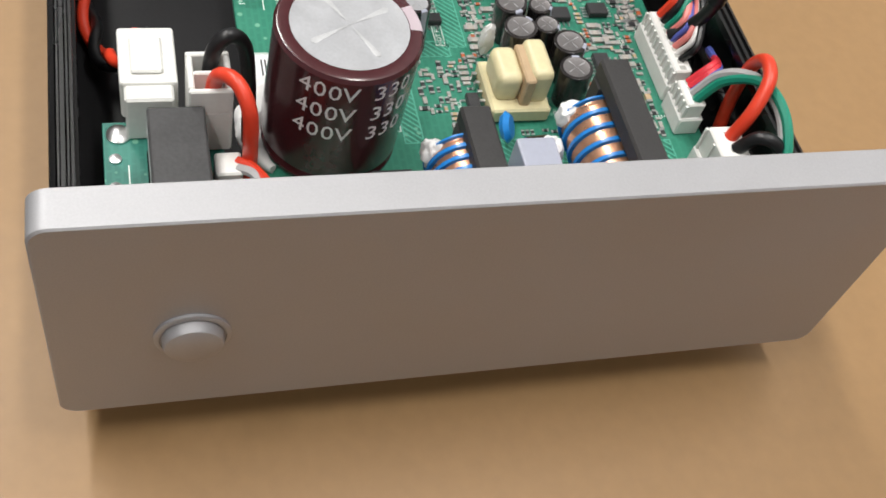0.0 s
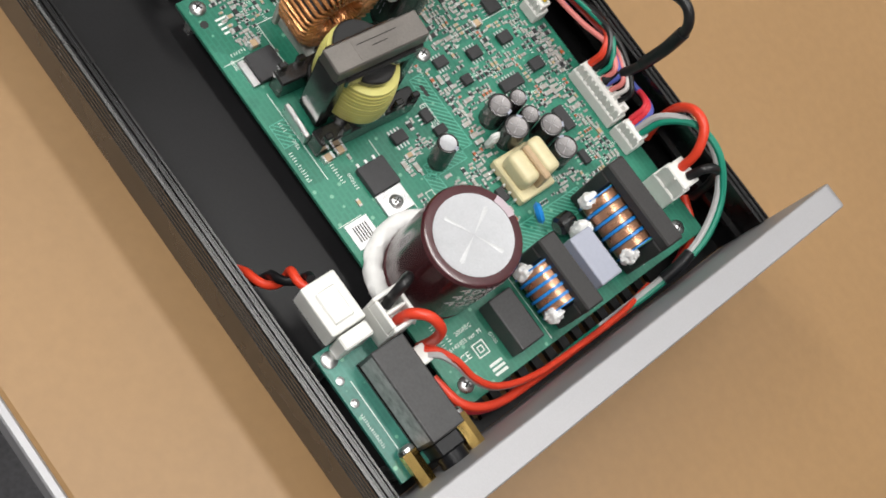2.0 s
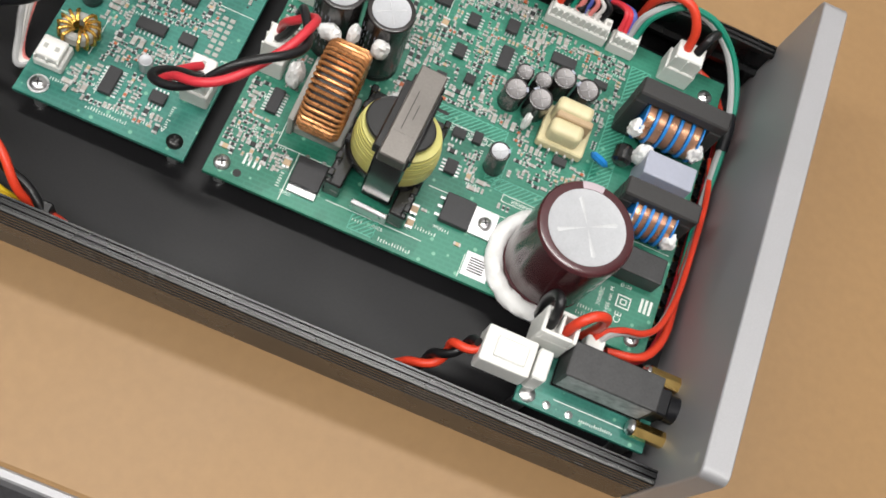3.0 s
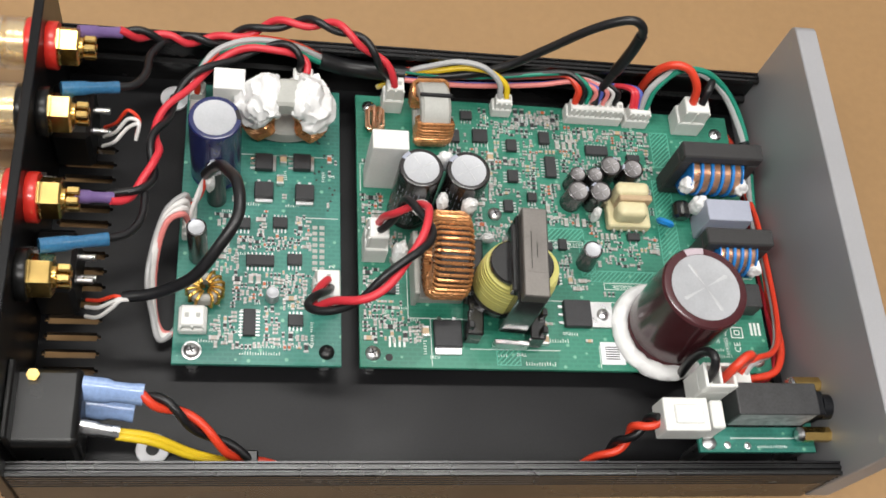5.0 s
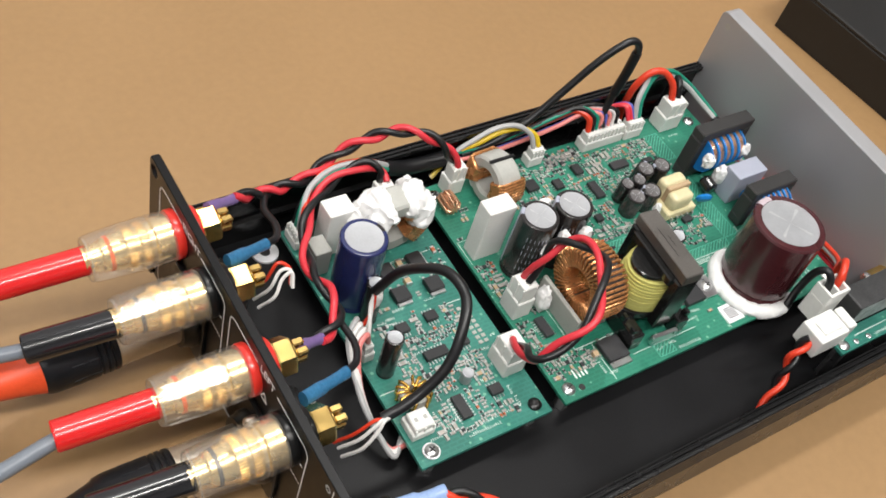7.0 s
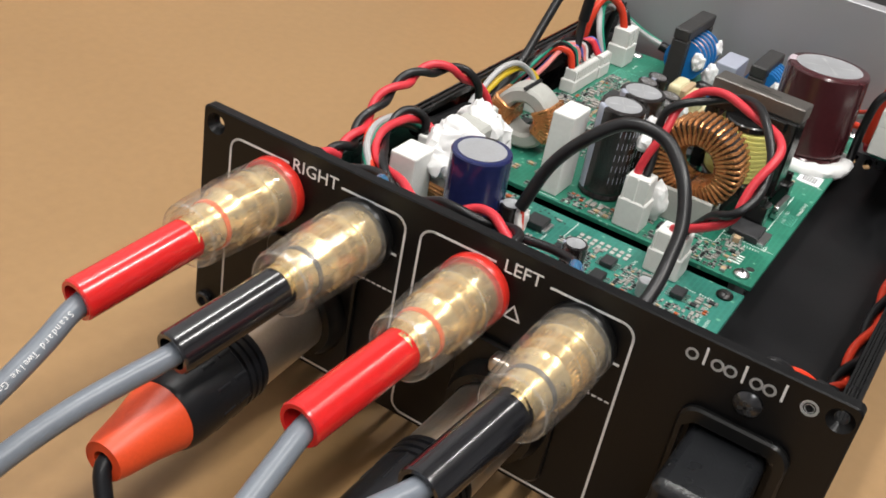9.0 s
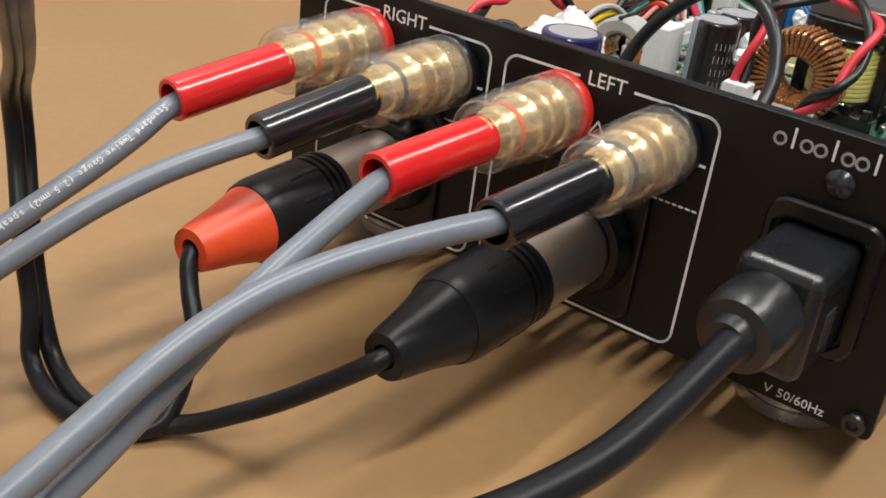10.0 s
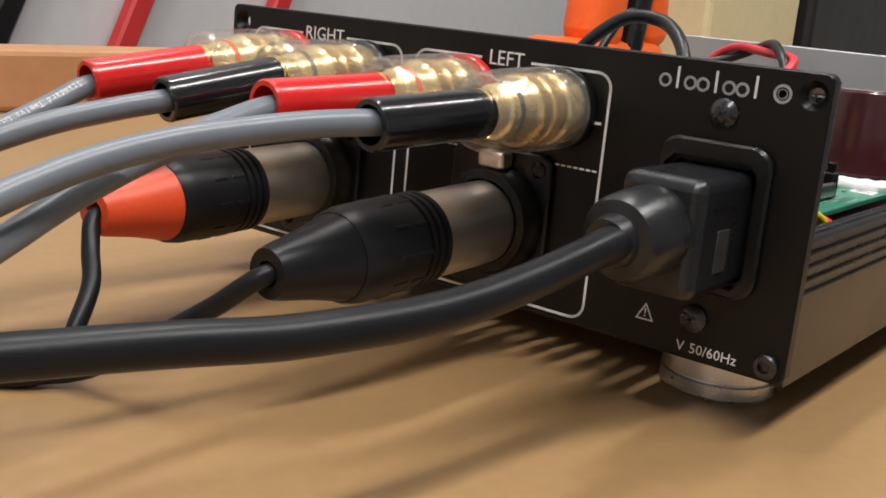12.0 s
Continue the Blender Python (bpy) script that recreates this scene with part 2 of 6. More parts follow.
M["sleeve_red"] = mat("glossy_red_sleeve", (0.64, 0.016, 0.016), 0.24, vary=0.08, grain=500, blotch=70, bump=0.02, coat=0.5, rvary=0.05)
M["sleeve_black"] = mat("glossy_black_sleeve", (0.010, 0.010, 0.012), 0.2, vary=0.2, grain=500, blotch=70, bump=0.02, coat=0.5, rvary=0.05)
M["cable_grey"] = mat("grey_cable_jacket", (0.165, 0.185, 0.215), 0.32, vary=0.08, grain=700, blotch=40, bump=0.04)
M["rubber"] = mat("black_rubber", (0.0085, 0.009, 0.0108), 0.36, spec=0.28, vary=0.25, grain=1400, blotch=60, bump=0.07)
M["plug"] = mat("black_plug_moulding", (0.011, 0.0118, 0.0135), 0.30, spec=0.55, vary=0.3, grain=1800, blotch=70, bump=0.12)
M["boot_orange"] = mat("orange_boot", (0.72, 0.075, 0.02), 0.42, vary=0.08, grain=1200, blotch=70, bump=0.05)
M["blue_disc"] = mat("blue_disc_coating", (0.015, 0.22, 0.62), 0.35, vary=0.08, bump=0.02)
M["card"] = mat("black_cover", (0.010, 0.010, 0.010), 0.42, vary=0.25, grain=900, blotch=30, bump=0.06)
M["wall"] = mat("pale_wall_paint", (0.62, 0.62, 0.63), 0.7, vary=0.05, grain=60, blotch=2, bump=0.05)
M["ceil"] = mat("white_ceiling_paint", (0.75, 0.75, 0.73), 0.8, vary=0.04, grain=60, blotch=2, bump=0.05)
M["carpet"] = mat("dark_carpet", (0.06, 0.06, 0.065), 0.9, vary=0.4, grain=220, blotch=6, bump=0.3)
M["ledge"] = mat("oak_ledge", (0.50, 0.25, 0.12), 0.5, vary=0.12, grain=120, blotch=12, bump=0.05)
M["tool_orange"] = mat("orange_tool", (0.85, 0.13, 0.015), 0.4, vary=0.08, grain=300, blotch=20, bump=0.04)
M["stripe_red"] = mat("red_strip", (0.55, 0.03, 0.03), 0.5, vary=0.08, bump=0.03)


def clear_mat(name, tint, haze, edge):
    """Thin clear plastic: light passes, gloss grows towards the rim; haze mixes in white for bright reflections."""
    m = bpy.data.materials.new(name)
    m.use_nodes = True
    N, L = m.node_tree.nodes, m.node_tree.links
    N.remove(N["Principled BSDF"])
    n, bp = N.new("ShaderNodeTexNoise"), N.new("ShaderNodeBump")
    n.inputs["Scale"].default_value = 300
    bp.inputs["Strength"].default_value, bp.inputs["Distance"].default_value = 0.03, 0.0004
    L.new(n.outputs["Fac"], bp.inputs["Height"])
    fr, tr, gl, di = N.new("ShaderNodeLayerWeight"), N.new("ShaderNodeBsdfTransparent"), N.new("ShaderNodeBsdfGlossy"), N.new("ShaderNodeBsdfDiffuse")
    tr.inputs["Color"].default_value, di.inputs["Color"].default_value = (*tint, 1), (0.9, 0.88, 0.84, 1)
    gl.inputs["Roughness"].default_value, fr.inputs["Blend"].default_value = 0.05, 0.5
    pw = N.new("ShaderNodeMath")
    pw.operation, pw.inputs[1].default_value = "POWER", 2.6
    L.new(fr.outputs["Facing"], pw.inputs[0])
    mr = N.new("ShaderNodeMapRange")
    mr.inputs["To Min"].default_value, mr.inputs["To Max"].default_value = 0.055, edge
    L.new(pw.outputs[0], mr.inputs["Value"])
    L.new(bp.outputs[0], gl.inputs["Normal"])
    m1, m2 = N.new("ShaderNodeMixShader"), N.new("ShaderNodeMixShader")
    # Diffuse white put into the colour for the plastic's pale reflections.
    m1.inputs["Fac"].default_value = haze
    L.new(tr.outputs[0], m1.inputs[1])
    L.new(di.outputs[0], m1.inputs[2])
    L.new(mr.outputs[0], m2.inputs["Fac"])
    L.new(m1.outputs[0], m2.inputs[1])
    L.new(gl.outputs[0], m2.inputs[2])
    L.new(m2.outputs[0], N["Material Output"].inputs["Surface"])
    return m


M["clear"] = clear_mat("clear_acrylic", (0.995, 0.99, 0.98), 0.045, 0.5)
M["clear_rim"] = clear_mat("cut_acrylic_edge", (0.98, 0.98, 0.97), 0.12, 0.5)


def board_mat(name, dark, light):
    """Solder mask over copper: pours, fine tracks and pale vias."""
    m = bpy.data.materials.new(name)
    m.use_nodes = True
    N, L = m.node_tree.nodes, m.node_tree.links
    b = N["Principled BSDF"]
    tc = N.new("ShaderNodeTexCoord")
    pour, vor, trk, tr2 = N.new("ShaderNodeTexNoise"), N.new("ShaderNodeTexVoronoi"), N.new("ShaderNodeTexBrick"), N.new("ShaderNodeTexVoronoi")
    pour.inputs["Scale"].default_value, pour.inputs["Detail"].default_value = 70, 1
    vor.inputs["Scale"].default_value, vor.inputs["Randomness"].default_value = 230, 0.8
    trk.inputs["Scale"].default_value, trk.inputs["Mortar Size"].default_value = 160, 0.05
    trk.inputs["Color1"].default_value, trk.inputs["Color2"].default_value, trk.inputs["Mortar"].default_value = (0.3, 0.3, 0.3, 1), (0.55, 0.55, 0.55, 1), (1, 1, 1, 1)
    tr2.inputs["Scale"].default_value, tr2.distance = 120, "MANHATTAN"
    for n in (pour, vor, trk, tr2):
        L.new(tc.outputs["Object"], n.inputs["Vector"])
    add = N.new("ShaderNodeMath")
    add.operation = "MULTIPLY_ADD"
    add.inputs[1].default_value = 0.45
    L.new(trk.outputs["Color"], add.inputs[0])
    ramp = N.new("ShaderNodeMapRange")
    ramp.inputs["From Min"].default_value, ramp.inputs["From Max"].default_value = 0.47, 0.53
    ramp.inputs["To Max"].default_value = 0.5
    L.new(pour.outputs["Fac"], ramp.inputs["Value"])
    L.new(ramp.outputs[0], add.inputs[2])
    mix = N.new("ShaderNodeMix")
    mix.data_type = "RGBA"
    mix.inputs["A"].default_value, mix.inputs["B"].default_value = (*dark, 1), (*light, 1)
    L.new(add.outputs[0], mix.inputs["Factor"])
    via = N.new("ShaderNodeMapRange")
    via.inputs["From Min"].default_value, via.inputs["From Max"].default_value = 0.16, 0.12
    L.new(vor.outputs["Distance"], via.inputs["Value"])
    mix2 = N.new("ShaderNodeMix")
    mix2.data_type = "RGBA"
    mix2.inputs["B"].default_value = (0.16, 0.40, 0.28, 1)
    L.new(via.outputs[0], mix2.inputs["Factor"])
    L.new(mix.outputs["Result"], mix2.inputs["A"])
    L.new(mix2.outputs["Result"], b.inputs["Base Color"])
    b.inputs["Roughness"].default_value = 0.34
    return m


M["pcb"] = board_mat("green_solder_mask", (0.013, 0.135, 0.086), (0.036, 0.225, 0.148))
M["pcb_a"] = board_mat("teal_solder_mask", (0.015, 0.125, 0.096), (0.042, 0.220, 0.172))

M["can_small"] = mat("dull_can_aluminium", (0.21, 0.20, 0.20), 0.4, 0.7, vary=0.15, grain=1500, blotch=300, bump=0.05)
M["scuff"] = mat("scuffed_label", (0.36, 0.37, 0.37), 0.4, vary=0.6, grain=500, blotch=160, bump=0.06)
M["lilac"] = mat("lilac_stripe", (0.50, 0.42, 0.46), 0.4, vary=0.08, bump=0.02)
M["amber_wire"] = mat("amber_enamelled_wire", (0.66, 0.40, 0.09), 0.25, 0.85, vary=0.15, grain=1200, blotch=250, bump=0.02)
M["end_metal"] = mat("dull_solder", (0.46, 0.46, 0.45), 0.42, 0.8, vary=0.3, grain=2500, blotch=400, bump=0.05)

# ---- the desk, the cover and the room ----
bm = bmesh.new()
box(bm, -1100, 1500, -45, 500, -30, 0, 1.2)
desk = solo("desk", bm, M["desk"], "tan kraft-brown desk top with a matt worn surface", "desk", kind="structure")
bm = bmesh.new()
box(bm, -1100, 1500, -48.2, -45.05, -30, -0.4, 0.6)
tagged(part("edge_strip", bm, M["alu"], desk, "thin bright metal strip along the desk edge"))
bm = bmesh.new()
box(bm, -1100, 1500, 445, 480, 0, 31, 3, seg=2)
solo("ledge", bm, M["ledge"], "orange-brown wooden ledge along the back of the desk", "ledge", kind="structure")
cover = thing("case_cover", (372, 205, 0), "black folded metal amplifier cover lying on the desk", "cover")
m = Matrix.Translation((369, 206, 0)) @ Matrix.Rotation(radians(7), 4, "Z")
bm = bmesh.new()
box(bm, 0, 160, -250, 0, 26, 28.5, 0.6, m)
part("top_sheet", bm, M["card"], cover)
for a in (0, 157.5):
    bm = bmesh.new()
    box(bm, a, a + 2.5, -250, 0, 0, 26, 0.4, m)
    part("side_sheet", bm, M["card"], cover)
bm = bmesh.new()
box(bm, 2.5, 157.5, -2.5, 0, 0, 26, 0.4, m)
part("end_sheet", bm, M["card"], cover)
tool = thing("power_tool", (610, 412, 0), "orange and black power tool standing at the back of the desk", "tool")
for name, q, m_, lean in (("base", (520, 700, 392, 440, 0, 52, 14), "tool_orange", 0), ("body", (575, 628, 396, 436, 44, 170, 16), "tool_orange", 6), ("grip", (650, 676, 402, 432, 40, 150, 9), "rubber", -10),
                          ("top_cover", (676, 712, 398, 436, 44, 128, 12), "tool_orange", -8), ("trim_band", (628, 652, 394, 440, 30, 120, 6), "rubber", 12)):
    bm = bmesh.new()
    box(bm, *q, m=Matrix.Translation((q[0], 0, q[4])) @ Matrix.Rotation(radians(lean), 4, "Y") @ Matrix.Translation((-q[0], 0, -q[4])), seg=3)
    part(name, bm, M[m_], tool)
pale = thing("storage_box", (850, 410, 0), "pale beige plastic box at the back of the desk", "box")
bm = bmesh.new()
box(bm, 745, 965, 380, 436, 0, 120, 6, seg=2)
part("body", bm, M["tape_pale"], pale)
bm = bmesh.new()
box(bm, 740, 970, 376, 440, 120, 142, 5, seg=2)
part("lid", bm, M["sticker"], pale, "white lid")
dark = thing("equipment_case", (1180, 405, 0), "black equipment case at the back of the desk", "case")
bm = bmesh.new()
box(bm, 985, 1390, 372, 438, 0, 190, 8, seg=2)
part("body", bm, M["card"], dark)
bm = bmesh.new()
tube(bm, spline([(1100, 405, 188), (1110, 405, 212), (1180, 405, 222), (1250, 405, 212), (1260, 405, 188)], 8), 7, 12)
part("handle", bm, M["rubber"], dark)
for x, tone, what in ((341, "rubber", "black"), (481, "stripe_red", "red"), (669, "stripe_red", "red")):
    bm = bmesh.new()
    box(bm, x - 12, x + 12, 878, 896, -260, 700, 3, Matrix.Translation((x, 0, 0)) @ Matrix.Rotation(radians(24), 4, "Y") @ Matrix.Translation((-x, 0, 0)))
    solo("post", bm, M[tone], what + " painted slanting post by the wall", "post", "slanting posts")
bm = bmesh.new()
box(bm, -3000, 4000, -3000, 3000, -760, -740)
solo("floor", bm, M["carpet"], "dark grey room floor", "floor", kind="structure")
bm = bmesh.new()
box(bm, -3000, 4000, -3000, 3000, 2400, 2440)
solo("ceiling", bm, M["ceil"], "white room ceiling", "ceiling", kind="structure")
for name, a in (("wall_north", (-3000, 4000, 900, 940)), ("wall_south", (-3000, 4000, -3040, -3000)), ("wall_east", (4000, 4040, -3000, 3000)), ("wall_west", (-3040, -3000, -3000, 3000))):
    bm = bmesh.new()
    box(bm, *a, -740, 2400)
    solo(name, bm, M["wall"], "pale painted room wall", "wall", kind="structure")


# ---- the amplifier's case ----
FX0, FX1 = 257.2, 265.2
case = thing("amplifier_case", (130, 89, 0), "black aluminium amplifier case, opened, with its cover removed", "amplifier")


def rounded_panel(bm, x0, x1, y0, y1, z0, z1, r, edge=0.4, n=6):
    """An upright plate in the y-z plane with round corners."""
    ring, n = [], 2 * n
    for cy, cz, a0 in ((y1 - r, z1 - r, 0), (y0 + r, z1 - r, 90), (y0 + r, z0 + r, 180), (y1 - r, z0 + r, 270)):
        for k in range(n + 1):
            a = radians(a0 + 90 * k / n)
            ring.append((cy + r * math.cos(a), cz + r * math.sin(a)))
    cy, cz = (y0 + y1) / 2, (z0 + z1) / 2
    loops = []
    for x, inset in ((x0, edge), (x0 + edge, 0), (x1 - edge, 0), (x1, edge)):
        fy, fz = 1 - inset / ((y1 - y0) / 2), 1 - inset / ((z1 - z0) / 2)
        loops.append([bm.verts.new((x, cy + (y - cy) * fy, cz + (z - cz) * fz)) for y, z in ring])
    n = len(ring)
    for a, b in zip(loops, loops[1:]):
        for k in range(n):
            bm.faces.new((a[k], a[(k + 1) % n], b[(k + 1) % n], b[k]))
    bm.faces.new(loops[0][::-1])
    bm.faces.new(loops[-1])


def floor_sheet(bm, slots):
    """The case's floor in one piece, with two rows of vent slots along x cut right through it."""
    xs = [3.0, 4.2, 5.2, 20.8, 22.0, 243.0, 244.2, 252.8, 254.0, 257.0]
    ys = [14.0]
    for s in slots:
        ys += [s - 1.45, s - 0.6, s + 0.6, s + 1.45]
    ys.append(165.0)
    grid = [[bm.verts.new((x, y, 13.5)) for y in ys] for x in xs]
    faces = []
    for i in range(len(xs) - 1):
        for k in range(len(ys) - 1):
            ring, inner = k % 4 in (1, 2, 3), k % 4 == 2
            if ring and (i in (2, 6) or (inner and i in (1, 3, 5, 7))):
                continue
            faces.append(bm.faces.new((grid[i][k], grid[i + 1][k], grid[i + 1][k + 1], grid[i][k + 1])))
    r = bmesh.ops.extrude_face_region(bm, geom=faces)
    bmesh.ops.translate(bm, verts=[v for v in r["geom"] if isinstance(v, bmesh.types.BMVert)], vec=(0, 0, -2.5))
    bmesh.ops.recalc_face_normals(bm, faces=bm.faces)


SLOTS = [46.2 + 5.8 * k for k in range(16)]
bm = bmesh.new()
floor_sheet(bm, SLOTS)
part("floor_plate", bm, M["floor_black"], case, "black sheet floor with a row of vent slots")


def side_rail(bm, y, s):
    """An extruded side wall: lip, ribs and a foot; s points outwards."""
    prof = [(0, 10.8), (0, 28.6)]
    for k in range(4):
        z = 28.6 + 2.6 * k
        prof += [(-0.8, z + 0.4), (-0.8, z + 1.2), (0, z + 1.6), (0, z + 2.6)]
    prof += [(-0.4, 39.5), (-1.2, 39.8), (-1.5, 39.2), (-1.9, 39.2), (-2.2, 39.8), (-3.0, 39.8), (-3.3, 39.2), (-3.7, 39.2), (-4.0, 39.6), (-4.6, 39.6),
             (-4.6, 37.6), (-2.8, 37.0), (-2.8, 27), (-4.6, 26.4), (-4.6, 24.6), (-2.8, 24), (-2.8, 13.6), (-2.8, 10.8)]
    loops = [[bm.verts.new((x, y + s * a, z)) for a, z in prof] for x in (3.0, 257.0)]
    n = len(prof)
    for k in range(n):
        q = (loops[0][k], loops[0][(k + 1) % n], loops[1][(k + 1) % n], loops[1][k])
        bm.faces.new(q if s < 0 else q[::-1])
    bm.faces.new(loops[0])
    bm.faces.new(loops[1][::-1])
    bmesh.ops.recalc_face_normals(bm, faces=bm.faces)


for y, s in ((11.6, -1), (167.4, 1)):
    bm = bmesh.new()
    side_rail(bm, y, s)
    part("side_rail", bm, M["rail"], case, "black ribbed extruded side wall", sharp=20)

bm = bmesh.new()
rounded_panel(bm, FX0, FX1, 10.8, 167.6, 12.2, 69.3, 3.2, 0.35)
front = part("front_panel", bm, M["alu"], case, "thick silver brushed aluminium front panel", sharp=16)
bm = bmesh.new()
rounded_panel(bm, 0, 3.0, 10.6, 168.2, 12.2, 70.0, 1.6, 0.3)
rear = part("rear_panel", bm, M["black"], case, "black anodised rear panel with white lettering")


def bored(ob, bm):
    """Cuts the closed body bm, in millimetres, out of a part."""
    me = bpy.data.meshes.new("cutter")
    bmesh.ops.recalc_face_normals(bm, faces=bm.faces)
    bmesh.ops.transform(bm, matrix=Matrix.Scale(0.001, 4) @ Matrix.Translation(-ROOT[ob.name]), verts=bm.verts)
    bm.to_mesh(me)
    bm.free()
    tool_ob = new("cutter", me)
    tool_ob.parent = ob.parent
    mod = ob.modifiers.new("bore", "BOOLEAN")
    mod.object, mod.solver = tool_ob, "EXACT"
    bpy.context.view_layer.update()
    cut = bpy.data.meshes.new_from_object(ob.evaluated_get(bpy.context.evaluated_depsgraph_get()))
    ob.modifiers.clear()
    ob.data = cut
    bpy.data.objects.remove(tool_ob)
    for p in cut.polygons:
        p.use_smooth = False


bm = bmesh.new()
for y, z in ((13.9, 65.9), (164.3, 65.9)):
    lathe(bm, [(0, 0.4), (2.9, 0.4), (2.7, 0), (1.45, -1.3), (1.45, -4), (0, -4)], axis((0, y, z), (-1, 0, 0)), 28)
box(bm, -1, 4, 21.0, 39.8, 28.2, 52.0, 2.0)
bored(rear, bm)
for x in (24, 236):
    for y in (33, 146):
        bm = bmesh.new()
        lathe(bm, [(0, 0), (11.6, 0), (12.3, 0.8), (12.3, 3.6), (11.9, 4.0), (12.3, 4.4), (12.3, 10.9), (0, 10.9)], Matrix.Translation((x, y, 0)), 40)
        part("foot", bm, M["tin"], case, "turned silver aluminium foot")
# ---- circuit boards ----
BZ = 24.0
board_a = thing("circuit_board", (71.7, 103.8, 13.5), "green amplifier module circuit board with small soldered parts", "circuit board", "circuit boards in the case")
bm = bmesh.new()
box(bm, 45.0, 98.3, 51.2, 156.3, BZ - 1.6, BZ, 0.15)
part("board", bm, M["pcb_a"], board_a)
board_b = thing("circuit_board", (176.3, 103.5, 13.5), "green power supply and amplifier circuit board crowded with parts", "circuit board", "circuit boards in the case")
bm = bmesh.new()
box(bm, 104.2, 248.4, 51.1, 155.9, BZ - 1.6, BZ, 0.15)
part("board", bm, M["pcb"], board_b)
board_d = thing("circuit_board", (233, 30.5, 13.5), "small green switch board on brass pillars", "circuit board", "circuit boards in the case")
bm = bmesh.new()
box(bm, 212.8, 253.5, 21.0, 44.0, 31.0, 32.6, 0.15)
part("board", bm, M["pcb_a"], board_d)


# ---- rear panel: print, screws, sockets ----
def fbox(bm, x0, x1, y0, y1, z0, z1, m=None):
    """A cheap sharp box."""
    vs = [bm.verts.new(v if m is None else m @ Vector(v)) for v in ((x0, y0, z0), (x1, y0, z0), (x1, y1, z0), (x0, y1, z0), (x0, y0, z1), (x1, y0, z1), (x1, y1, z1), (x0, y1, z1))]
    for q in ((3, 2, 1, 0), (4, 5, 6, 7), (0, 1, 5, 4), (1, 2, 6, 5), (2, 3, 7, 6), (3, 0, 4, 7)):
        bm.faces.new([vs[k] for k in q])
    return vs


def stroke(bm, pts, w, m, h=0.06):
    """A printed line of width w through flat points."""
    for (ax, ay), (bx, by) in zip(pts, pts[1:]):
        d = math.hypot(bx - ax, by - ay)
        r = Matrix.Translation((ax, ay, 0)) @ Matrix.Rotation(math.atan2(by - ay, bx - ax), 4, "Z")
        fbox(bm, -w * 0.3, d + w * 0.3, -w / 2, w / 2, 0, h, m @ r)


def on_rear(y, z, x=0.0):
    return Matrix(((0, 0, -1, x), (-1, 0, 0, y), (0, 1, 0, z), (0, 0, 0, 1)))


def arc(cx, cy, r, a0, a1, n=6):
    return [(cx + r * math.cos(radians(a0 + (a1 - a0) * k / n)), cy + r * math.sin(radians(a0 + (a1 - a0) * k / n))) for k in range(n + 1)]


def channel_box(y_left, y_right, words, y_words, half):
    """The printed frame of one channel, with a gap at the top for its word."""
    o = on_rear(0, 0)
    l, r, t, b, c = -y_left, -y_right, 64.9, 13.6, 3.2
    bm = bmesh.new()
    stroke(bm, [(-y_words - half, t)] + arc(l + c, t - c, c, 90, 180) + arc(l + c, b + c, c, 180, 270) + arc(r - c, b + c, c, 270, 360) + arc(r - c, t - c, c, 0, 90) + [(-y_words + half, t)], 0.55, o)
    part("frame_line", bm, M["paint"], rear)
    bm = bmesh.new()
    text_mesh(bm, words, 4.5, on_rear(y_words, 65.0, -0.03), 0.03)
    part("lettering", bm, M["paint"], rear)
    bm = bmesh.new()
    stroke(bm, [(r - 4.2, 54.8), (r - 1.4, 54.8)], 0.6, o)
    part("minus_sign", bm, M["paint"], rear)
    bm = bmesh.new()
    for k in range(30):
        x = r - 1.0 - k * 1.5
        stroke(bm, [(x, 45.0), (x - 0.8, 45.0)], 0.4, o)
    part("dashed_line", bm, M["paint"], rear)


channel_box(159.4, 109.6, "RIGHT", 134.8, 7.6)
channel_box(105.6, 54.6, "LEFT", 80.6, 6.6)
for y, z in ((80.9, 54.8),):
    bm = bmesh.new()
    stroke(bm, [(-y - 1.9, z - 1.5), (-y + 1.9, z - 1.5), (-y, z + 1.8), (-y - 1.9, z - 1.5)], 0.4, on_rear(0, 0))
    part("warning_sign", bm, M["paint"], rear)
bm = bmesh.new()
stroke(bm, [(-42.2, 17.6), (-38.6, 17.6), (-40.4, 20.8), (-42.2, 17.6)], 0.32, on_rear(0, 0))
stroke(bm, [(-40.4, 18.2), (-40.4, 18.4)], 0.32, on_rear(0, 0))
stroke(bm, [(-40.4, 18.9), (-40.4, 19.8)], 0.32, on_rear(0, 0))
part("warning_sign", bm, M["paint"], rear)
bm = bmesh.new()
text_mesh(bm, "V", 2.9, on_rear(32.0, 14.3, -0.03), 0.03)
text_mesh(bm, "50/60Hz", 2.9, on_rear(25.1, 14.3, -0.03), 0.03)
part("lettering", bm, M["paint"], rear)
# the maker's mark, as plain shapes
bm = bmesh.new()
o = on_rear(0, 0)
for k in range(8):
    x = -43.0 + k * 2.62
    if k in (1, 4, 7):
        stroke(bm, [(x, 64.2), (x, 68.0)], 0.5, o)
    else:
        stroke(bm, arc(x, 65.3, 1.1, 0, 360, 14), 0.5, o)
stroke(bm, arc(-19.6, 65.5, 1.5, 0, 360, 18), 0.5, o)
stroke(bm, arc(-19.6, 65.5, 0.5, 0, 360, 10), 0.8, o)
part("maker_mark", bm, M["paint"], rear)


